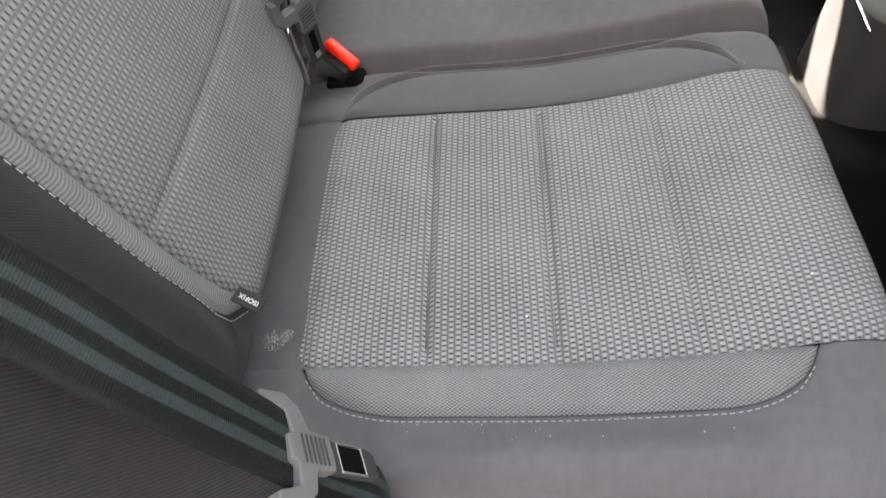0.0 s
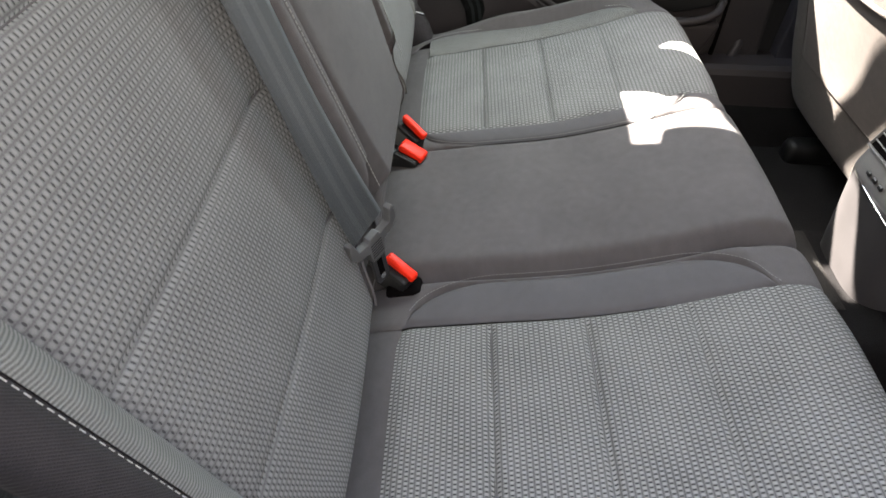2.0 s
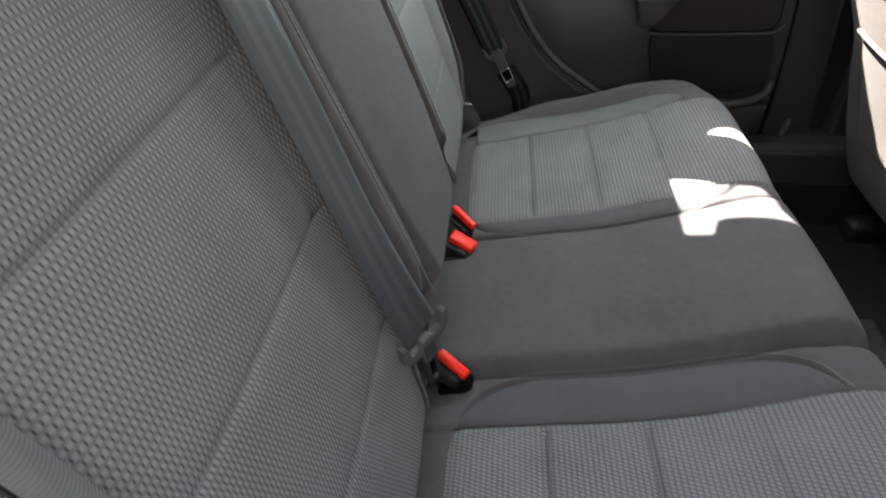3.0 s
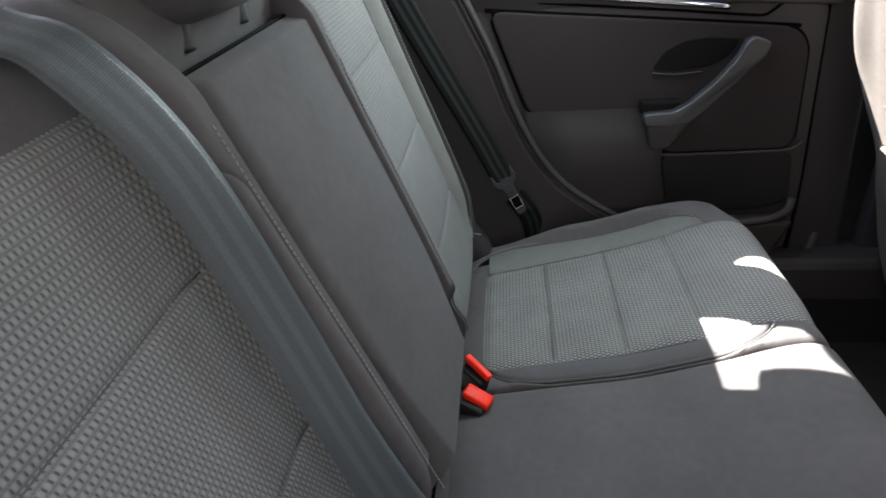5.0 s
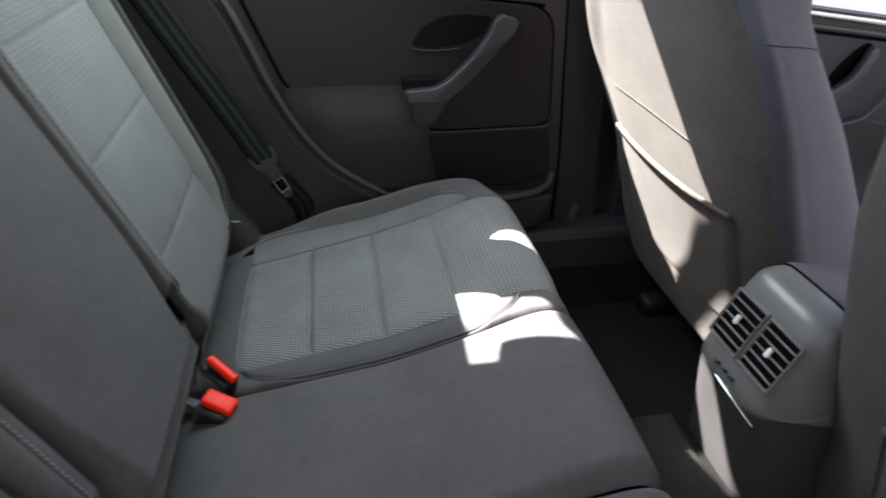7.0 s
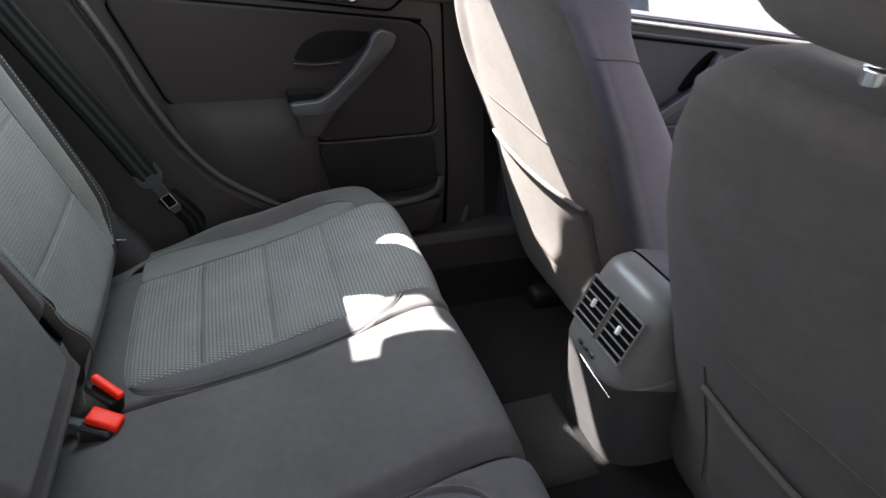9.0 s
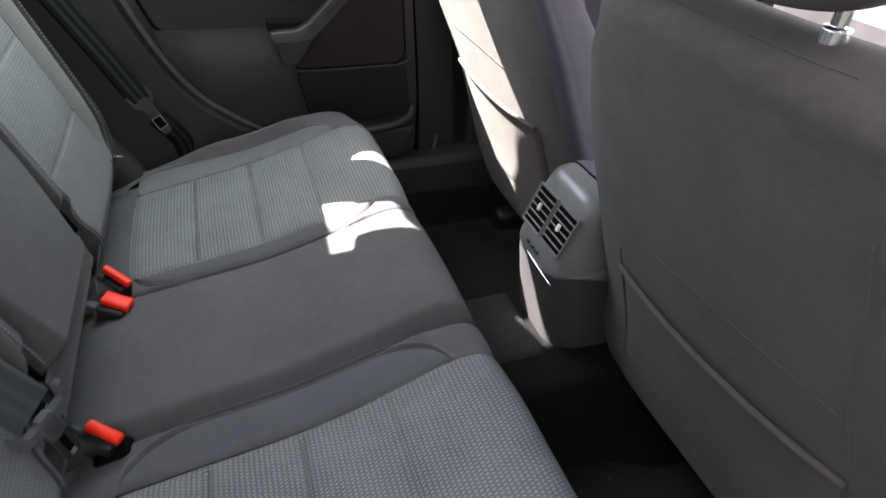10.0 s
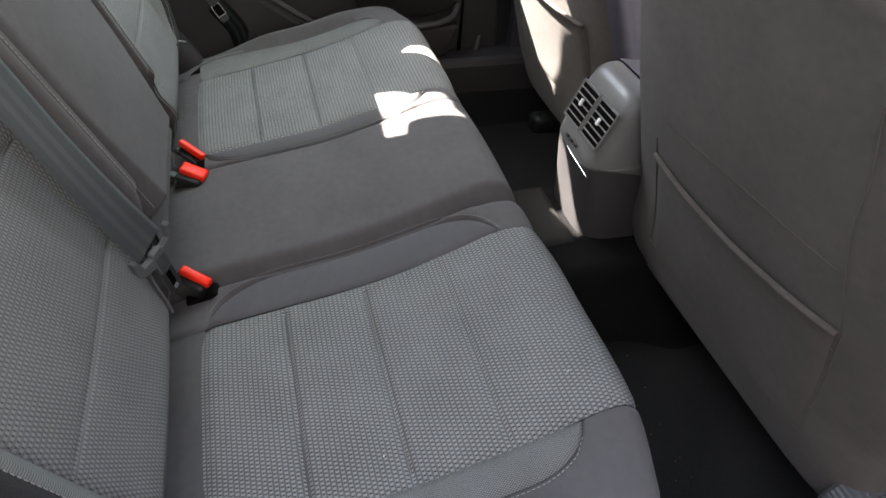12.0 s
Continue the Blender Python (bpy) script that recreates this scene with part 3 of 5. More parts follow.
back_near, tag_near, tag_m = outer_back("rear_bench_back", "grey patterned cloth backrest with white-stitched bolster beside the open door", False)
back_far, tag_far, tag_m2 = outer_back("rear_bench_back", "grey patterned cloth backrest beside the closed far door", True)

mid_back = thing("middle_backrest", "plain dark charcoal cloth middle backrest panel", "car seat", group="rear backrests")
Y_MID0, Y_MID1 = 0.5275, 0.838


def mid_face(u, v):
    s0, s1 = s_at(0.515), s_at(0.985)
    s = s0 + (s1 - s0) * v
    y = Y_MID0 + (Y_MID1 - Y_MID0) * u
    e = min(u, 1 - u) * (Y_MID1 - Y_MID0)
    f = min(v, 1 - v) * (s1 - s0)
    d = 0.032 - 0.030 * (1 - math.sqrt(1 - (1 - min(1.0, e / 0.030)) ** 2)) - 0.020 * (1 - smoothstep(0, 0.012, f)) + 0.006 * math.sin(math.pi * u) * math.sin(math.pi * v)
    slope = 0.055 * max(0.0, 1 - v / 0.55)  # creased flanks towards the foot
    d -= 0.55 * max(0.0, slope - e)
    return BP.at(s, y, d), (y, s)


sheet("panel", mid_face, 110, 110, M_DARK, mid_back)
zs = np.linspace(0.53, 0.975, 12)
# Matt black tubes added to paint the shadow lines along the panel's edges.
tube("gap_shade", [BP.at(s_at(z), Y_MID1 + 0.0035, 0.012) for z in zs], 0.0042, M_VOID, mid_back, "black bar standing in for the shade in the gap beside the panel", n=60, sides=8)
tube("gap_shade", [BP.at(s_at(z), Y_MID0 - 0.0015, 0.008) for z in zs], 0.0045, M_VOID, mid_back, "black bar standing in for the shade in the gap beside the panel", n=60, sides=8)
tube("gap_shade", [BP.at(s_at(0.985) + 0.002, y, 0.010) for y in np.linspace(Y_MID0 + 0.004, Y_MID1 - 0.004, 10)], 0.0019, M_VOID, mid_back, "black bar standing in for the shade in the gap above the panel", n=40, sides=8)


def mid_tuck(u, v):
    z = 0.53 - 0.11 * v
    y = Y_MID0 - 0.004 + (Y_MID1 - Y_MID0 + 0.008) * u
    x = -0.040 - 0.012 * v + 0.010 * math.sin(math.pi * v)
    return Vector((x, y, z)), (y, z)


sheet("lower_edge", mid_tuck, 30, 20, M_DARK, mid_back, "", flip=True)


def mid_frame(u, v):
    s = s_at(0.47) + (BP.length - s_at(0.47)) * v
    y = Y_MID0 - 0.012 + (Y_MID1 - Y_MID0 + 0.03) * u
    return BP.at(s, y, -0.004 + 0.018 * smoothstep(S_TOP - 0.01, S_TOP + 0.03, s)), (y, s)


sheet("frame", mid_frame, 30, 60, M_DARK, mid_back, "dark cloth surround with a narrow gap")
part("core", box_bm(-0.2, CEN, 0.70, 0.10, 1.20, 0.56, 0.02, 2, Matrix.Rotation(radians(-20), 4, "Y")), M_DARK, mid_back)


def headrest(name, label, x, y, z, w, h, dpt, tilt, mat, post_h, gap, off=0.0, collar=None):
    ob = thing(name, label, "headrest", group="headrests", at=(x, y, z))

    def shell(u, v):
        a, b = 2 * math.pi * u, math.pi * (v - 0.5)
        ce = lambda q, e: math.copysign(abs(q) ** e, q)
        return Vector((dpt * ce(math.cos(b), 0.5) * ce(math.cos(a), 0.6), w * ce(math.cos(b), 0.5) * ce(math.sin(a), 0.6), h * ce(math.sin(b), 0.55))), (u * 0.6, v * 0.3)

    s = sheet("cushion", shell, 48, 28, mat, ob)
    s.location = (off, 0, post_h + h)
    s.rotation_euler = (0, radians(tilt), 0)
    for k in (-1, 1):
        tube("post", [(0, k * gap, -0.02), (0, k * gap, post_h * 0.5), (0, k * gap, post_h + 0.03)], 0.006, M_CHROME, ob, "chrome post", n=8, sides=12)
        high = 0.012 if collar is None else 0.005
        tube("collar", [(0, k * gap, -0.012), (0, k * gap, -0.5 * (0.012 - high)), (0, k * gap, high)], 0.014 if collar is None else 0.010, collar or M_PLASTIC, ob, "bright metal collar" if collar else "black plastic collar", n=6, sides=14)
    return ob


headrest("headrest", "dark cloth rear headrest on short chrome posts", -0.232, 0.672, 1.010, 0.105, 0.065, 0.055, -15, M_DARK, 0.006, 0.062)
headrest("headrest", "dark cloth rear headrest over the patterned backrest", -0.275, 0.265, 1.05, 0.13, 0.08, 0.055, -15, M_DARK, 0.012, 0.075)
headrest("headrest", "dark cloth rear headrest beside the far door", -0.275, 2 * CEN - 0.265, 1.05, 0.13, 0.08, 0.055, -15, M_DARK, 0.012, 0.075)

# ---- belts, buckles and side bolsters ----
def ymir(y, mirror):
    return 2 * CEN - y if mirror else y


def buckle(name, label, at, yaw, pitch, size):
    """Black stalk out of the seat gap with an orange-red release button on top."""
    ob = thing(name, label, "belt buckle", group="belt buckles", at=at)
    ob.rotation_euler = (0, radians(pitch), radians(yaw))
    sx, sy = size
    b = box_bm(0, 0, 0.0, sx, sy, 0.013, 0.004, 3)
    for v in b.verts:
        if v.co.x > 0.2 * sx:
            v.co.z -= 0.003
        if sy < 0.014:  # the slim button curls up like a hook
            v.co.z += 9.0 * v.co.x**2
    part("button", b, M_ORANGE, ob, "orange-red release button", smooth=True)
    part("housing", box_bm(-0.004, -0.003, -0.026, sx * 1.02, sy + 0.016, 0.044, 0.006, 2), M_BLACK, ob)
    part("stalk", box_bm(-0.030, 0, -0.032, 0.05, sy * 0.7, 0.02, 0.004, 2), M_PLASTIC, ob)
    return ob


def tongue(ob, at, across, along, wide=0.074, window=True, mat=None):
    """Moulded T-shaped tongue with a bright steel plate; along points from the webbing to the plate."""
    mat = mat or M_GREYP
    ey, ez = Vector(across).normalized(), -Vector(along).normalized()
    ex = ey.cross(ez).normalized()
    ey = ez.cross(ex)
    m = Matrix(((ex.x, ey.x, ez.x, at[0]), (ex.y, ey.y, ez.y, at[1]), (ex.z, ey.z, ez.z, at[2]), (0, 0, 0, 1)))

    def place(bm):
        bmesh.ops.transform(bm, matrix=m, verts=bm.verts)
        return bm

    k = wide / 0.066
    half = [(0.0, 0.006), (0.008, 0.006), (0.010, 0.001), (0.023 * k, 0.003), (0.027 * k, 0.022), (0.033 * k, 0.024), (0.035 * k, 0.002), (0.027 * k, -0.010), (0.013, -0.015), (0.0115, -0.034), (0.0, -0.035)]
    line = [(-y, z) for y, z in half[1:-1]]

    def cut(outline, thick, bevel):
        """A moulding from an outline across and along the belt."""
        bm = bmesh.new()
        a = [bm.verts.new((-thick / 2, y, z)) for y, z in outline]
        b = [bm.verts.new((thick / 2, y, z)) for y, z in outline]
        bm.faces.new(a)
        bm.faces.new(b[::-1])
        for i in range(len(outline)):
            j = (i + 1) % len(outline)
            bm.faces.new((a[i], b[i], b[j], a[j]))
        bmesh.ops.recalc_face_normals(bm, faces=bm.faces)
        bmesh.ops.bevel(bm, geom=list(bm.edges), offset=bevel, segments=2, affect="EDGES", profile=0.5)
        return place(bm)

    part("tongue", cut(half + line[::-1], 0.010, 0.0012), mat, ob, "grey moulded plastic tongue")
    for i in range(6):
        for side in (-1, 1):
            part("grip_rib", place(box_bm(side * 0.0052, 0, -0.006 - 0.0042 * i, 0.0016, 0.019, 0.0016, 0.0006, 1)), M_PLASTIC, ob)
    part("plate", cut([(-0.0115, -0.030), (0.0115, -0.030), (0.0115, -0.078), (0.008, -0.086), (-0.008, -0.086), (-0.0115, -0.078)], 0.0045, 0.001), M_PLASTIC, ob)
    for side in (-1, 1):
        if window:
            bars = ((0, -0.070, 0.021, 0.0018), (0, -0.043, 0.021, 0.0014), (0.0100, -0.0565, 0.0015, 0.027), (-0.0100, -0.0565, 0.0015, 0.027))
            part("plate_slot", place(box_bm(side * 0.0019, 0, -0.0565, 0.0012, 0.018, 0.025, 0.0004, 1)), M_VOID, ob)
        else:
            bars = ((0, -0.0745, 0.008, 0.009),)
            part("plate_slot", place(box_bm(side * 0.0022, 0, -0.056, 0.0012, 0.009, 0.030, 0.0004, 1)), M_VOID, ob)
        for dy, dz, sy, sz in bars:
            part("steel_edge", place(box_bm(side * 0.0025, dy, dz, 0.0016, sy, sz, 0.0004, 1)), M_STEEL, ob, "bright steel edge")


mid_belt = thing("seat_belt", "dark slate centre seat belt over the backrest, light on it put into its colour", "seat belt", group="seat belts")
path = [BP.at(s_at(1.02) + 0.03, 0.435, 0.012), BP.at(s_at(1.02), 0.447, 0.020), BP.at(s_at(0.95), 0.456, 0.033), BP.at(s_at(0.83), 0.449, 0.035), BP.at(s_at(0.70), 0.439, 0.033), BP.at(s_at(0.61), 0.442, 0.030), BP.at(s_at(0.545), 0.457, 0.024)]
ribbon("webbing", path, [(0.10, 1, 0.05), (0.24, 1, 0.09), (0.24, 1, 0.09), (0.5, 0.8, 0.1)], 0.0545, 0.0022, M_LITBELT, mid_belt)
tongue(mid_belt, (-0.031, 0.460, 0.536), (0.034, 0.050, 0.012), (0.010, 0.014, -0.095), 0.076, False, M_SLATE)

buckle("belt_buckle", "black belt buckle with orange-red button beside the near seat", (-0.004, 0.526, 0.418), -34, 12, (0.050, 0.015))
buckle("belt_buckle", "black belt buckle with broad orange-red button for the middle seat", (-0.006, 0.796, 0.418), -22, 14, (0.046, 0.027))
buckle("belt_buckle", "black belt buckle with slim orange-red button standing beside its twin", (-0.008, 0.852, 0.424), -40, 16, (0.054, 0.013))
for y in (0.510, 0.790):
    cup = box_bm(0.000, y + 0.006, 0.383, 0.050, 0.032, 0.020, 0.007, 3)
    for v in cup.verts:
        v.co.z += 0.15 * v.co.x
    part("buckle_pocket", cup, M_VOID, bench, "black moulded pocket", smooth=True)


def side_bolster(label, mirror):
    ob = thing("side_bolster", label, "car seat", group="side bolsters")
    pro = Profile([(0.05, 0.36), (0.035, 0.40), (0.0, 0.455), (-0.045, 0.53), (-0.10, 0.66), (-0.175, 0.86), (-0.235, 1.03), (-0.29, 1.07)], side=-1)

    def f(u, v):
        s = pro.length * v
        a = math.pi * (u - 0.5)
        y = -0.002 + 0.070 * math.copysign(abs(math.sin(a)) ** 0.6, math.sin(a))
        d = -0.130 + 0.095 * max(0.0, math.cos(a)) ** 0.35
        p = pro.at(s, y, d - 0.012 * smoothstep(0.06, -0.06, y))
        p.y = ymir(p.y, mirror)
        return p, (y, s)

    sheet("cover", f, 40, 70, M_RIB, ob, flip=mirror)
    part("foam", box_bm(-0.20, ymir(0.0, mirror), 0.60, 0.12, 0.09, 0.60, 0.02, 2, Matrix.Rotation(radians(-20), 4, "Y")), M_RIB, ob)
    return ob


side_bolster("dark ribbed cloth side bolster beside the open doorway", False)
side_bolster("dark ribbed cloth side bolster under the far belt", True)


def outer_belt(label, mirror):
    ob = thing("seat_belt", label, "seat belt", group="seat belts")
    k = -1 if mirror else 1
    p = [(-0.29, 0.045, 1.12), (-0.225, 0.04, 1.0), (-0.145, 0.032, 0.865), (-0.060, 0.022, 0.716), (-0.016, 0.010, 0.655), (0.038, 0.002, 0.560)]
    if mirror:
        p = [(-0.24, 0.012, 1.12), (-0.185, 0.012, 0.98), (-0.10, 0.012, 0.812), (-0.015, 0.009, 0.648), (0.020, 0.007, 0.575), (0.038, 0.006, 0.540)]
    end = Vector((p[-1][0], ymir(p[-1][1], mirror), p[-1][2]))
    p = [(x, ymir(y, mirror), z) for x, y, z in p]
    lie = [(0.9, 0.15, 0.38)] * 3 if mirror else [(-0.2, 0.95, 0.1), (-0.29, 0.94, 0.14), (-0.31, 0.94, 0.02)]
    ribbon("webbing", p, lie, 0.049, 0.0022, M_BELT, ob)
    tongue(ob, end, (0.9, 0.15, 0.38) if mirror else (-0.36, 0.88, -0.08), (0.45, -0.10, -0.85) if mirror else (0.5, 0.1, -0.8), 0.052 if mirror else 0.068, True, M_PLASTIC if mirror else M_TONGUE)
    q = [(0.030, 0.004, 0.553), (0.050, 0.002, 0.505), (0.078, 0.0, 0.465), (0.094, -0.002, 0.43), (0.098, -0.006, 0.34)]
    if mirror:
        q = [(0.060, 0.004, 0.500), (0.078, -0.004, 0.472), (0.092, -0.016, 0.445), (0.102, -0.030, 0.415), (0.110, -0.036, 0.36)]
    ribbon("lower_webbing", [(x, ymir(y, mirror), z) for x, y, z in q], lie[-1:], 0.047, 0.0022, M_BELT, ob, n=30)
    return ob


outer_belt("dark grey striped seat belt with tongue, beside the open doorway", False)
outer_belt("dark grey seat belt hanging beside the far door", True)


# ---- front seats ----
FS = [(0.66, 0.990), (0.624, 0.995), (0.596, 0.982), (0.589, 0.958), (0.606, 0.92), (0.640, 0.83), (0.686, 0.70), (0.727, 0.592), (0.775, 0.46), (0.803, 0.37), (0.833, 0.292), (0.846, 0.262), (0.862, 0.243), (0.93, 0.228)]
FW = table([(0.20, 0.25), (0.235, 0.268), (0.262, 0.282), (0.35, 0.288), (0.50, 0.292), (0.65, 0.288), (0.78, 0.282), (0.88, 0.260), (0.95, 0.218), (0.99, 0.165), (1.02, 0.12)])


class FrontSeat:
    def __init__(self, label, yc, dx, side):
        self.ob = thing("front_seat", label, "car seat", group="front seats", at=(0.9 + dx, yc, 0.1))
        self.base = Matrix.Translation((-0.9 - dx, -yc, -0.1))
        self.yc, self.side, self.dx = yc, side, dx
        self.pro = Profile([(x + dx, z) for x, z in FS], side=-1)
        self.deep = 0.10
        self.thick = table([(0.20, 0.11), (0.60, 0.106), (0.725, 0.088), (0.88, 0.063), (0.92, 0.066), (0.945, 0.076), (1.02, 0.085)])

    def own(self, p):
        return self.base @ Vector(p)

    def spot(self, s, a):
        z = float(np.interp(s, self.pro.s, self.pro.p[:, 1]))
        top = smoothstep(0.0, 0.10, s)
        w = 1.045 * (FW(z) if s > 0.06 else FW(z) * (0.55 + 0.45 * s / 0.06))
        crisp = self.side < 0 and a > 0
        deep = self.thick(z) if self.side < 0 and a < 0 else self.deep
        ey, ec = self.corner(z, crisp)
        sy = math.copysign(abs(math.sin(a)) ** ey, math.sin(a))
        if self.side > 0 and sy > 0:
            w *= 1.0 + 0.10 * smoothstep(0.2, 1.0, sy)
        if self.side < 0 and sy > 0:
            w *= 1.0 + 0.06 * smoothstep(0.2, 1.0, sy)
        if self.side > 0 and sy < 0:
            w *= 1.0 + 0.05 * smoothstep(0.2, 1.0, -sy)
        c = math.cos(a)
        f = deep * (0.3 + 0.7 * top) * (1 - math.copysign(abs(c) ** ec, c))
        p = self.pro.at(s, self.yc + w * sy, 0.0)
        p.x += f + self.wing(z, sy)
        return p

    def wing(self, z, sy):
        """The far edge of the far seat bulges at its shoulder and draws in at its waist."""
        if self.side > 0 or sy <= 0.5:
            return 0.0
        return smoothstep(0.68, 1.0, sy) * (0.012 * bell(z - 0.58, 0.07) - 0.020 * bell(z - 0.83, 0.12))

    def corner(self, z, crisp):
        """How square the cover is in plan; the foot of the near seat is squarer."""
        if crisp:
            return 0.40, 0.36
        foot = smoothstep(0.44, 0.30, z) if self.side > 0 else 0.0
        return 0.55 - 0.23 * foot, 0.62 - 0.34 * foot

    def back(self, y, z, out=0.0):
        """A place on the rear face."""
        k = int(np.argmax(self.pro.p[:, 1]))
        s = float(np.interp(-z, -self.pro.p[k:, 1], self.pro.s[k:]))
        w = 1.045 * FW(z)
        if self.side > 0 and y > self.yc:
            w *= 1.0 + 0.10 * smoothstep(0.2, 1.0, abs(y - self.yc) / w)
        q = min(0.999, abs(y - self.yc) / w)
        crisp = self.side < 0 and y > self.yc
        ey, ec = self.corner(z, crisp)
        a = math.asin(q ** (1 / ey))
        f = self.deep * (1 - abs(math.cos(a)) ** ec)
        n = self.pro.at(s, 0, 1.0) - self.pro.at(s, 0, 0.0)
        p = self.pro.at(s, y, 0.0)
        p.x += f + self.wing(z, q if y > self.yc else 0.0)
        return p + n.normalized() * out

    def build(self):
        edge = -55 if self.side < 0 else -150  # the far seat shows its side panel of another cloth

        def shell(u, v):
            p = self.spot(self.pro.length * v, radians(edge + (150 - edge) * u))
            return self.own(p), (p.y, self.pro.length * v + 0.3 * (p.x - 0.7))

        sheet("backrest", shell, 120, 90, M_SEATBACK, self.ob)
        if self.side < 0:

            def flank(u, v):
                p = self.spot(self.pro.length * v, radians(-150 + (150 + edge) * u))
                p.y -= 0.004 * math.sin(math.pi * min(1.0, 4 * (1 - u)))
                return self.own(p), (p.x, p.z)

            sheet("side_panel", flank, 40, 90, M_SIDE, self.ob, "purple-grey cloth side panel")
            top = int(np.argmax(self.pro.p[:, 1]))
            arc = []
            for turn, z in ((-66, 0.894), (-78, 0.894), (-92, 0.893), (-106, 0.889), (-118, 0.882), (-130, 0.870), (-140, 0.852), (-148, 0.835)):
                at = float(np.interp(-z, -self.pro.p[top:, 1], self.pro.s[top:]))
                arc.append(self.spot(at, radians(turn)) - Vector((0, 0.0035, 0)))
            tube("seam", [self.own(p) for p in arc], 0.0008, M_BLACK, self.ob, n=24, sides=5)
        yc = self.yc
        y0, y1 = yc - 0.200, yc + 0.198
        up = 0.034 if self.side < 0 else 0.0
        tilt = lambda y: -0.07 * (y - 0.24) if self.side > 0 else 0.0

        def pocket(u, v):
            wide = 1.0 + 0.02 * (1 - v)
            y = yc + ((y0 - yc) + (y1 - y0) * u) * wide
            z = 0.357 + up + (0.590 + tilt(y) - 0.357) * v
            out = 0.0035 + 0.011 * math.sin(math.pi * u) * v**1.5 + 0.002 * math.sin(math.pi * v) - 0.006 * (bell(u, 0.02) + bell(u - 1, 0.02))
            return self.own(self.back(y, z, out)), (y, z)

        sheet("map_pocket", pocket, 50, 40, M_SEATBACK, self.ob, "slack cloth map pocket", flip=True)
        tube("pocket_lip", [self.own(self.back(y, 0.590 + tilt(y) + up, 0.006 + 0.011 * math.sin(math.pi * (y - y0) / (y1 - y0)))) for y in np.linspace(y0, y1, 16)], 0.0046, M_SEATBACK, self.ob, "rolled cloth edge", n=50, sides=8)

        def seam(zs, name="seam", r=0.0009):
            tube(name, [self.own(self.back(y, z, 0.0008)) for y, z in zs], r, M_SEATBACK, self.ob, n=40, sides=5)

        seam([(y, 0.672 + tilt(y) + up + 0.004 * math.sin(7 * y)) for y in np.linspace(yc - 0.19, yc + 0.188, 10)])
        seam([(y, 0.552 + tilt(y) + up) for y in np.linspace(y0 - 0.002, y1 + 0.002, 10)])
        seam([(y, 0.353 + up) for y in np.linspace(yc - 0.21, yc + 0.215, 10)])
        for k in (-1, 1):
            seam([(yc + k * w, z) for w, z in ((0.208, 0.36), (0.206, 0.44), (0.205, 0.52), (0.203, 0.60))])
        if self.side > 0:
            seam([(yc - w, z) for w, z in ((0.201, 0.605), (0.184, 0.676), (0.173, 0.735), (0.171, 0.80), (0.160, 0.88))])
        seam([(y, 0.983) for y in np.linspace(yc - 0.11, yc + 0.13, 10)])
        bm = box_bm(*self.own((self.pro.p[-1, 0] + 0.22, yc, 0.28)), 0.52, 0.48, 0.15, 0.05, 3)
        part("seat_cushion", bm, M_DARK, self.ob, smooth=True)
        for k in (-1, 1):
            part("seat_rail", box_bm(*self.own((1.26 + self.dx, yc + k * 0.19, 0.125)), 0.50, 0.03, 0.035, 0.005), M_PLASTIC, self.ob, "black seat rail")
            if self.side < 0:
                part("rail_cover", box_bm(*self.own((0.925 + self.dx, yc + k * 0.19, 0.138)), 0.13, 0.055, 0.062, 0.018, 3), M_BLACK, self.ob, "black rail end cover", smooth=True)
        part("inner_padding", box_bm(*self.own((0.83 + self.dx, yc, 0.60)), 0.10, 0.40, 0.60, 0.04, 3, Matrix.Rotation(radians(-20.5), 4, "Y")), M_SEATBACK, self.ob)
        # spring wire at the foot of the backrest
        k = self.side
        x0 = self.dx
        if k < 0:
            return self.ob
        w = [(0.842, 0.330, 0.285), (0.846, 0.330, 0.262), (0.852, 0.327, 0.236), (0.862, 0.318, 0.212), (0.872, 0.300, 0.198), (0.868, 0.270, 0.205), (0.862, 0.240, 0.226)]
        tube("spring_wire", [self.own((x + x0, yc + k * y, z)) for x, y, z in w], 0.0022, M_STEEL, self.ob, "bright bent wire", n=30, sides=6)
        wheel = bmesh.new()
        ring = 84
        for r, dy in ((0.030, 0.002), (0.047, 0.0), (0.052, 0.006), (0.052, 0.030), (0.046, 0.036)):
            for i in range(ring):
                a = 2 * math.pi * i / ring
                rr = r * (1.03 if i % 2 and r > 0.05 else 1.0)
                wheel.verts.new((rr * math.cos(a), dy, rr * math.sin(a)))
        wheel.verts.ensure_lookup_table()
        for j in range(4):
            for i in range(ring):
                wheel.faces.new([wheel.verts[j * ring + i], wheel.verts[j * ring + (i + 1) % ring], wheel.verts[(j + 1) * ring + (i + 1) % ring], wheel.verts[(j + 1) * ring + i]])
        wheel.faces.new([wheel.verts[i] for i in range(ring)][::-1])
        wheel.faces.new([wheel.verts[4 * ring + i] for i in range(ring)])
        m = Matrix.Translation(self.own((0.868 + x0, yc - k * 0.318, 0.305))) @ (Matrix.Scale(-1, 4, (0, 1, 0)) if k < 0 else Matrix())
        bmesh.ops.transform(wheel, matrix=m, verts=wheel.verts)
        wheel2 = wheel.copy()
        part("recliner_wheel", wheel, M_GREYP, self.ob, "grey knurled recliner wheel")
        here = Vector(m.translation)
        bmesh.ops.translate(wheel2, vec=-here, verts=wheel2.verts)
        bmesh.ops.scale(wheel2, vec=(0.62, 0.9, 0.62), verts=wheel2.verts)
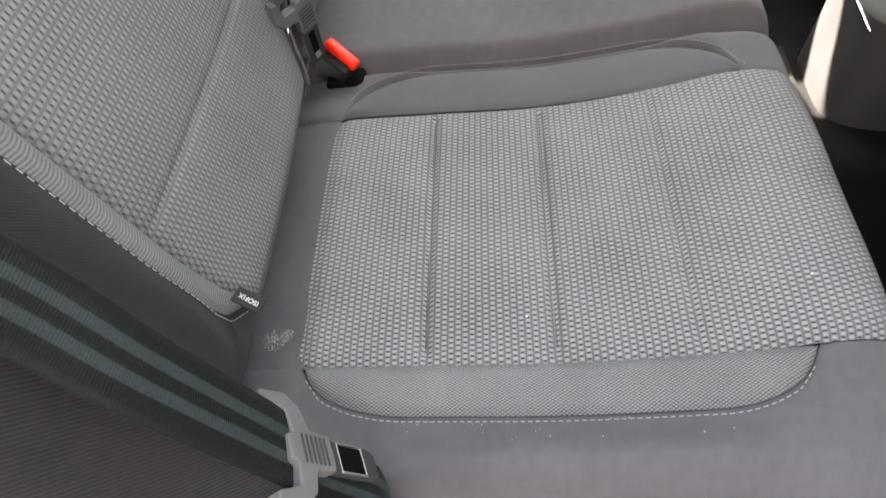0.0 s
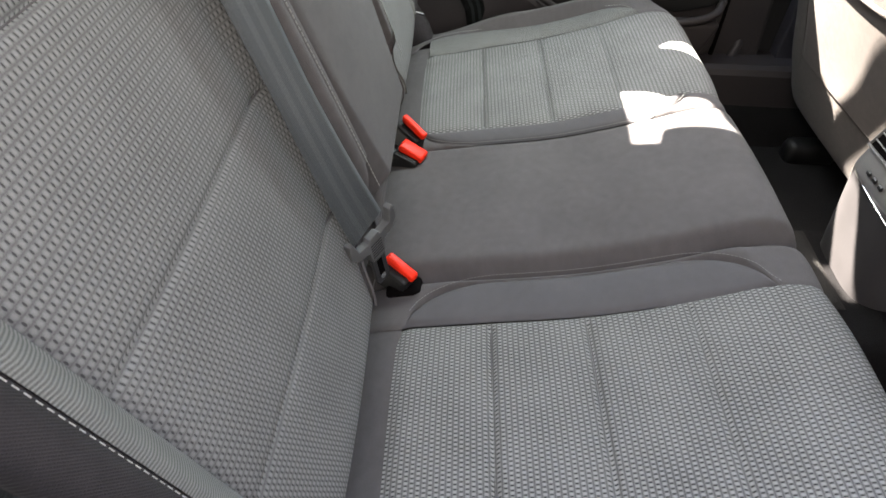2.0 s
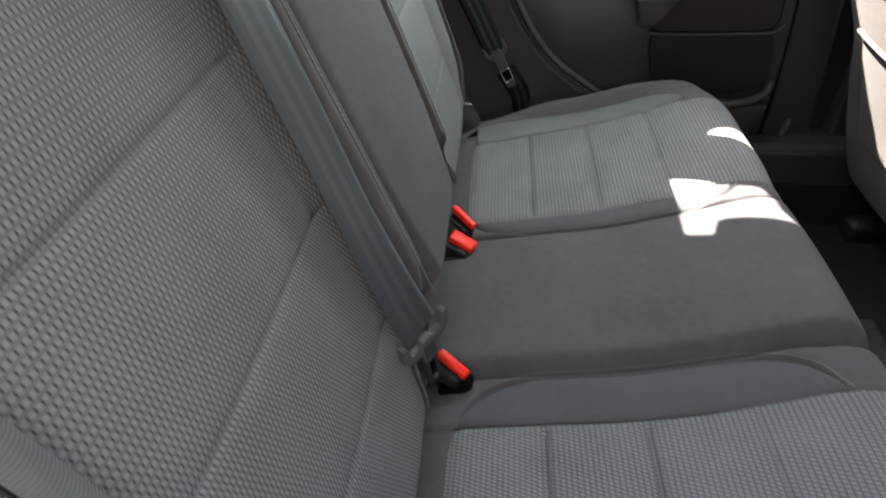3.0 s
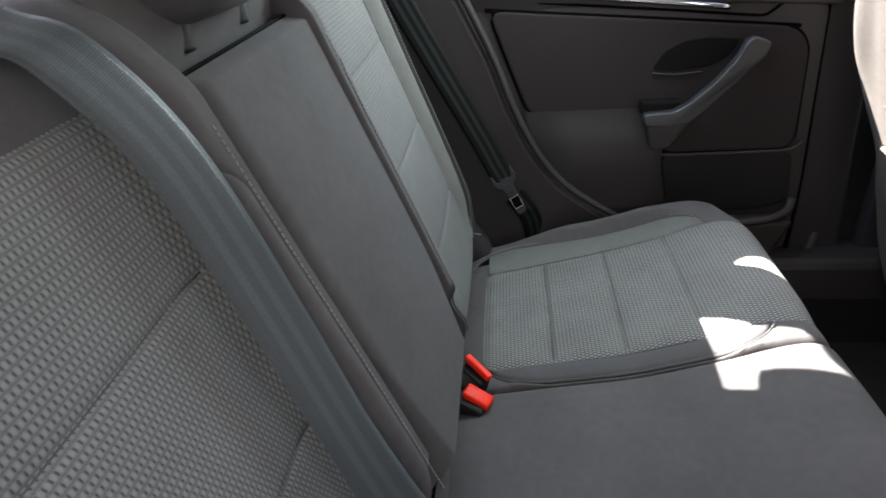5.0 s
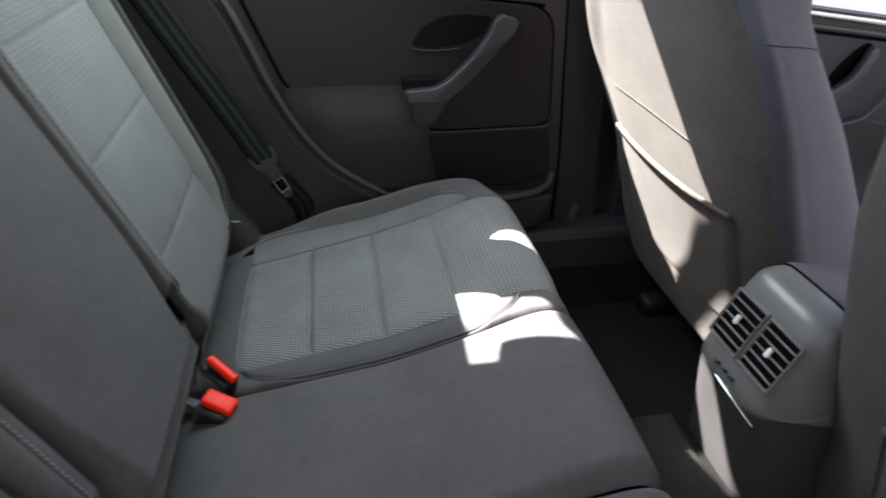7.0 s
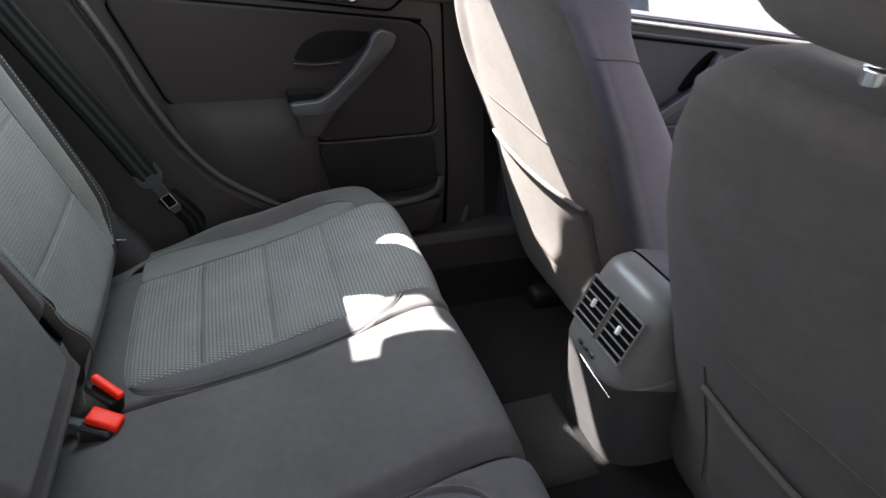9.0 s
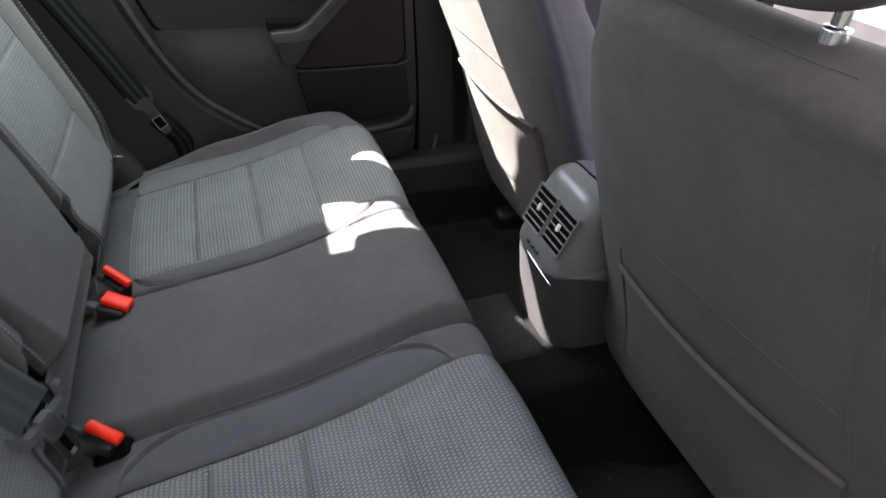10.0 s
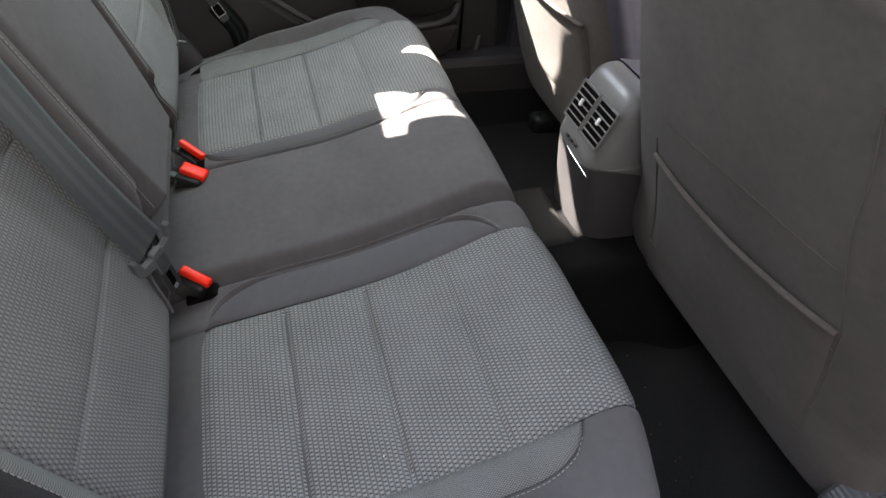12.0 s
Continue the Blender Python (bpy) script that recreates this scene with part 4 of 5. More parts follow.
        bmesh.ops.translate(wheel2, vec=here + Vector((0.005, -0.022, 0.122)), verts=wheel2.verts)
        part("lumbar_wheel", wheel2, M_GREYP, self.ob, "grey knurled lumbar wheel")
        bm = bmesh.new()
        bmesh.ops.create_cone(bm, cap_ends=True, segments=32, radius1=0.037, radius2=0.034, depth=0.008)
        bmesh.ops.rotate(bm, matrix=Matrix.Rotation(radians(90), 3, "X"), verts=bm.verts)
        bmesh.ops.translate(bm, vec=here + Vector((0, -0.002, 0)), verts=bm.verts)
        part("wheel_cap", bm, M_SEAL, self.ob, "black wheel centre")
        return self.ob


seat_near = FrontSeat("dark brown-grey cloth front seat with map pocket, shaded", 0.300, 0.0, 1)
seat_near.build()
seat_far = FrontSeat("dark cloth front seat with map pocket in bright sun", 1.062, 0.048, -1)
seat_far.build()
headrest("headrest", "brown-grey cloth front headrest on chrome posts", 0.622, 0.300, 0.998, 0.142, 0.085, 0.068, -12, M_SEATBACK, 0.022, 0.065, -0.036, M_STEEL)
headrest("headrest", "brown-grey cloth front headrest by the far door", 0.672, 1.062, 0.998, 0.142, 0.085, 0.068, -12, M_SEATBACK, 0.022, 0.065, -0.036, M_STEEL)

# ---- centre console ----
console = thing("centre_console", "dark grey plastic console with rear air vents, partly sunlit", "console", at=(0.9, CEN, 0.1))
CB = Matrix.Translation((-0.9, -CEN, -0.1))


def prism(outline, y0, y1, bevel, segs=3):
    bm = bmesh.new()
    a = [bm.verts.new((x, y0, z)) for x, z in outline]
    b = [bm.verts.new((x, y1, z)) for x, z in outline]
    bm.faces.new(a)
    bm.faces.new(b[::-1])
    n = len(outline)
    for i in range(n):
        bm.faces.new((a[i], b[i], b[(i + 1) % n], a[(i + 1) % n])[::-1])
    bmesh.ops.recalc_face_normals(bm, faces=bm.faces)
    if bevel:
        bmesh.ops.bevel(bm, geom=list(bm.edges), offset=bevel, segments=segs, affect="EDGES", profile=0.5)
    return bm


def in_console(bm):
    bmesh.ops.transform(bm, matrix=CB, verts=bm.verts)
    return bm


C_RISE = Profile([(0.775, 0.10), (0.752, 0.18), (0.737, 0.262), (0.722, 0.36), (0.711, 0.432), (0.7085, 0.452), (0.717, 0.483), (0.735, 0.529), (0.752, 0.570), (0.770, 0.592), (0.80, 0.599), (0.85, 0.597), (0.98, 0.588), (1.10, 0.578)])
C_Y, C_HALF = 0.698, 0.092


def console_skin(s0, s1, grow=0.0):
    """A stretch of the console's rounded cover between two lengths along its rear line."""

    def f(u, v):
        s, a = s0 + (s1 - s0) * v, math.pi * (u - 0.5)
        e = 0.32 if a > 0 else 0.50  # the near edge is the rounder one
        y = C_Y + (C_HALF + grow) * math.copysign(abs(math.sin(a)) ** e, a)
        p = C_RISE.at(s, y, grow - 0.15 * (1 - abs(math.cos(a)) ** e))
        return CB @ p, (y, s)

    return f


S_DRAWER, S_PAD = C_RISE.s_of("z", 0.440), C_RISE.s_of("x", 0.802)
sheet("body", console_skin(0.0, S_DRAWER), 64, 40, M_CONSOLE, console, "dark plastic body with a closed drawer", flip=False)
sheet("head", console_skin(S_DRAWER, S_PAD), 64, 50, M_VENT, console, "grey grained plastic vent housing", flip=False)
sheet("armrest", console_skin(S_PAD + 0.003, C_RISE.length, 0.002), 64, 24, M_SIDE, console, "cloth-covered armrest pad", flip=False)
VU = Vector((0.756 - 0.704, 0, 0.582 - 0.452)).normalized()
VN = Vector((-VU.z, 0, VU.x))
VC = Vector((0.7325, 0.701, 0.522))
VM = Matrix((( VU.x, 0, VN.x, VC.x), (0, 1, 0, VC.y), (VU.z, 0, VN.z, VC.z), (0, 0, 0, 1)))
for k in (-1, 1):
    yv = k * 0.0355

    def vent_part(bm):
        bmesh.ops.transform(bm, matrix=CB @ VM, verts=bm.verts)
        return bm

    vent = part("vent", vent_part(box_bm(0, yv, 0.001, 0.074, 0.061, 0.003, 0.001, 1)), M_VOID, console, "dark air vent with slats")
    for dx, dy, sx, sy in ((0.0385, 0, 0.005, 0.066), (-0.0385, 0, 0.005, 0.066), (0, 0.032, 0.08, 0.004), (0, -0.032, 0.08, 0.004)):
        part("vent_frame", vent_part(box_bm(dx, yv + dy, 0.003, sx, sy, 0.006, 0.0022, 3)), M_VENT, vent)
    for i in range(5):
        x = -0.026 + 0.013 * i
        part("slat", vent_part(box_bm(x, yv, 0.0042, 0.0015, 0.059, 0.004, 0.0005, 1)), M_SLAT, vent)
    part("slider", vent_part(box_bm(0.004, yv, 0.0080, 0.015, 0.0075, 0.006, 0.0028, 3)), M_WHITE, vent, "bright slider")
tube("drawer_edge", [CB @ Vector((x, y, z)) for x, y, z in ((0.7135, 0.746, 0.438), (0.7095, 0.70, 0.437), (0.7105, 0.628, 0.430))], 0.0022, M_STEEL, console, "bright drawer edge", n=20, sides=6)
for k in range(3):
    part("button", in_console(box_bm(0.7075, 0.725 - 0.018 * k, 0.463, 0.004, 0.011, 0.008, 0.0015, 1)), M_PLASTIC, console)

# ---- floor ----
def floor_fn(u, v):
    x, y = 0.02 + 1.9 * u, -0.04 + 1.42 * v
    e = abs(y - CEN)
    z = 0.10 + 0.168 * smoothstep(0.215, 0.125, e)
    z += 0.10 * smoothstep(0.60, 0.70, e) + 0.06 * smoothstep(0.42, 0.30, x)
    z += 0.004 * noise.noise(Vector((x * 6, y * 6, 0)))
    return Vector((x, y, z)), (x, y)


tagged(sheet("floor", floor_fn, 80, 110, M_CARPET, None, flip=True), "dark charcoal carpet floor with raised centre tunnel", "floor", kind="structure")


def floor_mat(label, mirror):
    bm = bmesh.new()
    pts = []
    corner = 0.05
    for cx, cy, a0 in ((1.02, 0.355, 0), (0.52, 0.40, 90), (0.52, 0.07, 180), (1.02, 0.07, 270)):
        if a0 == 90:  # the inner edge is cut back under the front seat
            pts += [(x, ymir(y, mirror)) for x, y in ((0.95, 0.404), (0.90, 0.402), (0.868, 0.411), (0.838, 0.430), (0.80, 0.446), (0.76, 0.450))]
        for i in range(7):
            a = radians(a0 + 15 * i)
            pts.append((cx + corner * math.cos(a), ymir(cy + corner * math.sin(a), mirror)))
    low = [bm.verts.new((x, y, 0.104)) for x, y in pts]
    top = [bm.verts.new((x, y, 0.116)) for x, y in pts]
    bm.faces.new(top)
    for i in range(len(pts)):
        bm.faces.new((low[i], low[(i + 1) % len(pts)], top[(i + 1) % len(pts)], top[i]))
    bmesh.ops.recalc_face_normals(bm, faces=bm.faces)
    ob = thing("floor_mat", label, "floor mat", group="floor mats")
    part("mat", bm, M_MAT, ob)
    tube("binding", [(x, y, 0.115) for x, y in pts] + [(*pts[0], 0.115)], 0.003, M_MAT, ob, n=120, sides=6)
    return ob


# Added sheet over the tunnel; its paler colour stands in for light there.
def tunnel_lit_top(u, v):
    x, y = 0.36 + 0.36 * u, 0.612 + 0.186 * v
    p, uv = floor_fn((x - 0.02) / 1.9, (y + 0.04) / 1.42)
    e = min(u * 0.36, (1 - u) * 0.36, v * 0.186, (1 - v) * 0.186)
    return p + Vector((0, 0, 0.009 * smoothstep(-0.004, 0.010, e))), uv


tagged(sheet("tunnel_lit_top", tunnel_lit_top, 40, 30, M_LITCARPET, None, flip=True), "paler carpet sheet over the floor tunnel, light on its top put into the colour", "floor", kind="structure")
floor_mat("black carpet floor mat in the near footwell", False)
floor_mat("black carpet floor mat in the far footwell", True)

# ---- far rear door ----
YD = 1.425
door = thing("door_1", "closed dark plastic rear door with angled grey pull handle", "car door", kind="structure", at=(0.35, YD, 0.28))
DB = Matrix.Translation((-0.35, -YD, -0.28))


def flat_panel(outline, y, thick, bevel, smooth_n=0):
    """An outline in x and z, pulled towards the cabin."""
    pts = [tuple(p) for p in (spline(list(outline) + [outline[0]], smooth_n)[0][:-1] if smooth_n else outline)]
    bm = bmesh.new()
    a = [bm.verts.new((x, y, z)) for x, z in pts]
    b = [bm.verts.new((x, y - thick, z)) for x, z in pts]
    bm.faces.new(a)
    f = bm.faces.new(b[::-1])
    n = len(pts)
    for i in range(n):
        bm.faces.new((a[i], a[(i + 1) % n], b[(i + 1) % n], b[i]))
    bmesh.ops.recalc_face_normals(bm, faces=bm.faces)
    if bevel:
        bmesh.ops.bevel(bm, geom=list(f.edges), offset=bevel, segments=3, affect="EDGES", profile=0.5, clamp_overlap=True)
    return bm


def in_door(bm):
    bmesh.ops.transform(bm, matrix=DB, verts=bm.verts)
    return bm


def rounded(corners, r=0.03, n=6):
    """A polygon with its corners rounded."""
    out = []
    c = [Vector(p) for p in corners]
    for i in range(len(c)):
        p, q, s = c[i - 1], c[i], c[(i + 1) % len(c)]
        k = r[i] if isinstance(r, list) else r
        a, b = q + (p - q).normalized() * k, q + (s - q).normalized() * k
        for k in range(n + 1):
            t = k / n
            out.append(tuple(a * (1 - t) ** 2 + q * 2 * t * (1 - t) + b * t * t))
    return out


shell_line = rounded([(0.708, 0.30), (0.708, 0.47), (0.690, 0.69), (0.676, 0.872), (-0.09, 0.925), (-0.07, 0.89), (0.0, 0.74), (0.09, 0.565), (0.19, 0.46), (0.28, 0.38), (0.40, 0.31)], 0.03, 4)
part("shell", in_door(flat_panel(shell_line, YD + 0.06, 0.06, 0.008)), M_DOOR, door, "dark grained plastic door panel")
cloth_line = rounded([(0.008, 0.882), (0.652, 0.820), (0.671, 0.563), (0.385, 0.561), (0.345, 0.655), (0.095, 0.655)], [0.035, 0.065, 0.038, 0.035, 0.035, 0.035], 7)
part("upper_panel", in_door(flat_panel(cloth_line, YD + 0.002, 0.012, 0.006)), M_DOORCLOTH, door, "dark cloth upper panel")
# Raised black tube painting the shade of a groove round the panel.
tube("panel_groove_shade", [DB @ Vector((x, YD - 0.002, z)) for x, z in cloth_line + [cloth_line[0]]], 0.0048, M_VOID, door, n=160, sides=6)


def arm(u, v):
    x = 0.085 + 0.305 * u
    z = 0.668 - 0.24 * v
    y = YD - 0.012 - 0.012 * smoothstep(0.0, 0.35, v) * (1 - 0.85 * smoothstep(0.40, 1.0, v)) * smoothstep(0.0, 0.30, u) * smoothstep(1.0, 0.95, u)
    return DB @ Vector((x + 0.05 * (v - 0.0) * (1 - u), y, z)), (x, z)


sheet("armrest", arm, 40, 40, M_DOOR, door, "soft low armrest", flip=True)


def pull_blade(outline, y0, y1, tip0, tip1, lean):
    """A flat grip whose upper end bends back to the door."""
    bm = flat_panel(rounded(outline, 0.009, 3), y1, y1 - y0, 0.0035)
    for v in bm.verts:
        v.co.y += lean * smoothstep(tip0, tip1, v.co.x)
    return bm


blade = [(0.330, 0.668), (0.392, 0.672), (0.420, 0.688), (0.466, 0.731), (0.503, 0.779), (0.514, 0.805), (0.530, 0.815), (0.567, 0.803), (0.561, 0.777), (0.524, 0.744), (0.458, 0.678), (0.428, 0.650), (0.392, 0.640), (0.336, 0.642)]
part("pull_handle", in_door(pull_blade(blade, YD - 0.062, YD - 0.040, 0.49, 0.565, 0.018)), M_PULL, door, "satin grey plastic pull", smooth=True)
part("pull_foot", in_door(prism(rounded([(0.338, 0.655), (0.40, 0.655), (0.446, 0.672), (0.392, 0.592), (0.354, 0.588)], 0.008, 3), YD - 0.056, YD - 0.002, 0.003, 2)), M_DOOR, door, smooth=True)
part("pull_root", in_door(prism(rounded([(0.526, 0.808), (0.560, 0.797), (0.553, 0.778), (0.520, 0.782)], 0.006, 3), YD - 0.030, YD - 0.004, 0.002, 2)), M_PULL, door, smooth=True)
part("switch", in_door(box_bm(0.368, YD - 0.026, 0.676, 0.080, 0.028, 0.026, 0.005)), M_RECESS, door, "black window switch")
fan = rounded([(0.348, 0.750), (0.372, 0.786), (0.411, 0.806), (0.457, 0.810), (0.518, 0.804), (0.498, 0.772), (0.464, 0.752), (0.394, 0.743)], 0.010, 3)
# Flat plate with no hollow; the recess's shade is put into its black colour.
part("opener_recess_shade", in_door(flat_panel(fan, YD - 0.008, 0.004, 0.0015)), M_RECESS, door, "black fan-shaped plate standing in for a shaded recess")
tube("opener_lever", [DB @ Vector(p) for p in ((0.350, YD - 0.013, 0.742), (0.395, YD - 0.014, 0.738), (0.450, YD - 0.013, 0.741))], 0.0022, M_DOOR, door, n=16, sides=6)
pk = rounded([(0.39, 0.552), (0.672, 0.556), (0.688, 0.43), (0.60, 0.41), (0.42, 0.41)], 0.02, 4)
# Flat black panel that paints the shade inside the pocket.
part("pocket", in_door(flat_panel(pk, YD + 0.003, 0.010, 0.003)), M_BLACK, door, "black panel standing in for the shaded hollow of the bottle pocket")
tube("pocket_rim", [DB @ Vector((x, YD - 0.010, z)) for x, z in ((0.385, 0.558), (0.45, 0.556), (0.60, 0.558), (0.665, 0.562), (0.685, 0.58))], 0.004, M_DOOR, door, n=30, sides=8)
tube("pocket_lip", [DB @ Vector(p) for p in ((0.42, YD - 0.045, 0.405), (0.52, YD - 0.055, 0.402), (0.62, YD - 0.052, 0.408), (0.675, YD - 0.035, 0.420), (0.695, YD - 0.008, 0.44))], 0.010, M_DOOR, door, "rounded pocket lip", n=40, sides=10)
part("pocket_front", in_door(prism([(0.40, 0.30), (0.66, 0.31), (0.695, 0.40), (0.40, 0.40)], YD - 0.05, YD, 0.012, 3)), M_DOOR, door, smooth=True)
tube("bright_trim", [DB @ Vector(p) for p in ((-0.07, YD - 0.006, 0.926), (0.15, YD - 0.007, 0.906), (0.388, YD - 0.007, 0.879), (0.486, YD - 0.004, 0.866))], 0.0065, M_CHROME, door, "bright chrome trim strip", n=40, sides=12)
# Black tube drawn for the shade of the groove under the rail.
tube("rail_groove_shade", [DB @ Vector((x, YD - 0.002, z)) for x, z in ((0.0, 0.903), (0.254, 0.877), (0.40, 0.862), (0.545, 0.846), (0.566, 0.850), (0.592, 0.870))], 0.0030, M_VOID, door, n=50, sides=6)
part("waist_rail", in_door(flat_panel([(0.70, 0.858), (0.70, 0.878), (-0.10, 0.938), (-0.10, 0.918)], YD + 0.02, 0.03, 0.006)), M_DOOR, door)

# ---- far front door, seen between the seats ----
door2 = thing("door_2", "closed purple-grey front door with bright trim strip and pull", "car door", kind="structure", at=(1.35, YD, 0.28))
D2 = Matrix.Translation((-1.35, -YD, -0.28))


def in_door2(bm):
    bmesh.ops.transform(bm, matrix=D2, verts=bm.verts)
    return bm


def along_door2(drop):
    """A line that falls forwards with the waist of the door."""
    return [(x, 0.821 - drop - 0.115 * (x - 1.272)) for x in (0.885, 1.05, 1.27, 1.46, 1.75, 2.09)]


part("shell", in_door2(prism([(0.88, 0.28), (2.10, 0.28), (2.10, 0.726), (0.88, 0.866)], 1.425, 1.51, 0.004, 2)), M_DOORPANEL, door2, "purple-grey plastic panel")
part("shut_face", in_door2(prism([(0.77, 0.20), (0.892, 0.20), (0.892, 0.87), (0.77, 0.88)], 1.465, 1.51, 0.002, 1)), M_SEAL, door2, "black edge of the door in its gap")
part("waist_rail", in_door2(prism([(x, z) for x, z in along_door2(0.004)] + [(x, z) for x, z in along_door2(0.050)[::-1]], 1.418, 1.424, 0.001, 1)), M_DOOR, door2, "dark plastic rail")
tube("bright_trim", [D2 @ Vector((x, YD - 0.008, z)) for x, z in along_door2(0.018)], 0.0068, M_CHROME, door2, "bright trim strip", n=40, sides=12)
tube("lower_strip", [D2 @ Vector((x, YD - 0.007, z)) for x, z in along_door2(0.044)], 0.0066, M_PULL, door2, "grey satin strip", n=40, sides=12)
# Black line again in place of the rail groove's shade.
tube("rail_groove_shade", [D2 @ Vector((x, YD - 0.001, z)) for x, z in along_door2(0.056)], 0.0036, M_VOID, door2, n=40, sides=6)
hollow = rounded([(1.362, 0.628), (1.388, 0.678), (1.424, 0.720), (1.452, 0.738), (1.476, 0.722), (1.452, 0.672), (1.402, 0.622)], 0.014, 4)
# Thin black plate painting the shade behind the grip.
part("pull_recess_shade", in_door2(flat_panel(hollow, YD + 0.002, 0.004, 0.001)), M_VOID, door2, "black plate standing in for the shaded recess behind the pull")
grip = [(1.240, 0.562), (1.300, 0.592), (1.363, 0.631), (1.402, 0.657), (1.429, 0.696), (1.440, 0.722), (1.460, 0.730), (1.474, 0.712), (1.454, 0.678), (1.412, 0.634), (1.377, 0.606), (1.300, 0.560), (1.250, 0.536)]
part("pull_handle", in_door2(pull_blade(grip, YD - 0.046, YD - 0.024, 1.41, 1.47, 0.020)), M_PULL, door2, "satin grey plastic pull", smooth=True)
part("pull_foot", in_door2(prism(rounded([(1.245, 0.560), (1.300, 0.588), (1.320, 0.572), (1.255, 0.540)], 0.008, 3), YD - 0.028, YD + 0.002, 0.003, 2)), M_PULL, door2, smooth=True)
tube("pocket_rim", [D2 @ Vector((x, YD - 0.024, z)) for x, z in ((1.10, 0.548), (1.28, 0.538), (1.40, 0.536), (1.441, 0.539), (1.482, 0.547), (1.510, 0.562), (1.534, 0.596), (1.560, 0.640))], 0.0042, M_PULL, door2, "pale pocket rim", n=50, sides=8)
pocket2 = rounded([(1.10, 0.545), (1.28, 0.536), (1.44, 0.537), (1.50, 0.556), (1.60, 0.53), (1.60, 0.36), (1.10, 0.36)], 0.012, 3)
part("pocket", in_door2(flat_panel(pocket2, YD + 0.002, 0.024, 0.006)), M_DOOR, door2, "dark lower pocket")

# ---- body shell ----
def structure(name, bm, mat, label, category="car body", smooth=False):
    return tagged(part(name, bm, mat, None, "", smooth), label, category, kind="structure")


def slab(outline, y0, y1, bevel=0.0):
    return prism(outline, y0, y1, bevel, 2)


structure("pillar_middle_far", slab([(0.70, 0.10), (0.868, 0.10), (0.846, 0.25), (0.828, 0.43), (0.812, 0.56), (0.79, 0.80), (0.75, 1.40), (0.63, 1.40), (0.668, 0.88), (0.695, 0.60)], 1.437, 1.52, 0.01), M_DOOR, "dark plastic middle pillar beside the far door", "pillar")
tagged(tube("sill_trim", [(0.50, 1.428, 0.262), (0.60, 1.428, 0.246), (0.69, 1.428, 0.238), (0.740, 1.430, 0.260), (0.768, 1.433, 0.294), (0.780, 1.445, 0.328), (0.784, 1.462, 0.352)], 0.013, M_DOOR, None, n=40, sides=12), "dark rounded trim where sill meets middle pillar", "sill", kind="structure")
structure("sill_far", box_bm(0.55, 1.43, 0.20, 2.4, 0.14, 0.20, 0.02), M_DOOR, "dark plastic door sill along the far side", "sill")
structure("pillar_rear_far", slab([(-0.9, 0.20), (0.33, 0.20), (0.33, 0.39), (0.24, 0.447), (0.165, 0.505), (0.105, 0.58), (0.05, 0.69), (0.01, 0.80), (-0.055, 0.93), (-0.13, 1.07), (-0.32, 1.40), (-0.75, 1.40), (-0.9, 1.0)], 1.375, 1.52, 0.015), M_DOOR, "dark plastic rear quarter trim behind the far belt", "pillar")
structure("pillar_rear_near", slab([(-0.9, 0.20), (-0.10, 0.20), (-0.14, 0.505), (-0.20, 0.69), (-0.30, 0.93), (-0.45, 1.40), (-0.75, 1.40), (-0.9, 1.0)], -0.24, -0.13, 0.015), M_DOOR, "dark plastic rear quarter trim beside the open doorway", "pillar")
structure("pillar_middle_near", slab([(0.86, 0.10), (0.99, 0.10), (0.96, 0.60), (0.93, 1.40), (0.85, 1.40), (0.86, 0.60)], -0.20, -0.06, 0.01), M_DOOR, "dark plastic middle pillar of the open doorway", "pillar")
structure("sill_near", box_bm(0.55, -0.10, 0.19, 2.4, 0.14, 0.18, 0.02), M_DOOR, "dark plastic sill under the open doorway", "sill")
structure("ceiling", box_bm(0.45, 0.575, 1.46, 2.2, 1.31, 0.04, 0.015), M_HEADLINER, "pale cloth headliner", "ceiling")
structure("parcel_shelf", box_bm(-0.62, CEN, 0.93, 0.50, 1.24, 0.03, 0.008), M_DARK, "dark carpeted parcel shelf behind the backrests", "shelf")
structure("tailgate", slab([(-0.92, 0.10), (-0.87, 0.10), (-0.87, 0.95), (-0.92, 0.95)], 0.0, 1.34, 0.0), M_DOOR, "dark plastic tailgate lining", "tailgate")
structure("dashboard", box_bm(1.90, CEN, 0.55, 0.30, 1.36, 0.50, 0.06), M_DOOR, "dark plastic dashboard", "dashboard")
seal_pts = [(0.42, 0.36), (0.33, 0.405), (0.246, 0.457), (0.17, 0.515), (0.112, 0.588), (0.06, 0.69), (0.018, 0.80), (-0.044, 0.93), (-0.12, 1.07), (-0.22, 1.24)]
tagged(tube("door_seal", [(x, ymir(-0.030, True), z) for x, z in seal_pts], 0.008, M_DOOR, None, n=50, sides=10), "dark rubber door seal along the opening", "seal", kind="structure")
tagged(tube("pillar_seal", [(0.716, 1.432, 0.30), (0.712, 1.432, 0.44), (0.702, 1.432, 0.58), (0.692, 1.432, 0.69), (0.680, 1.432, 0.84), (0.64, 1.432, 1.35)], 0.006, M_VOID, None, n=40, sides=10), "black rubber seal on the middle pillar", "seal", kind="structure")
# the far rear window, unseen, whose frame leans inwards
GLASS = lambda x, z, d=0.0: Vector((x, 1.42 - 0.36 * (z - 0.93) - d, z - 0.36 * d))


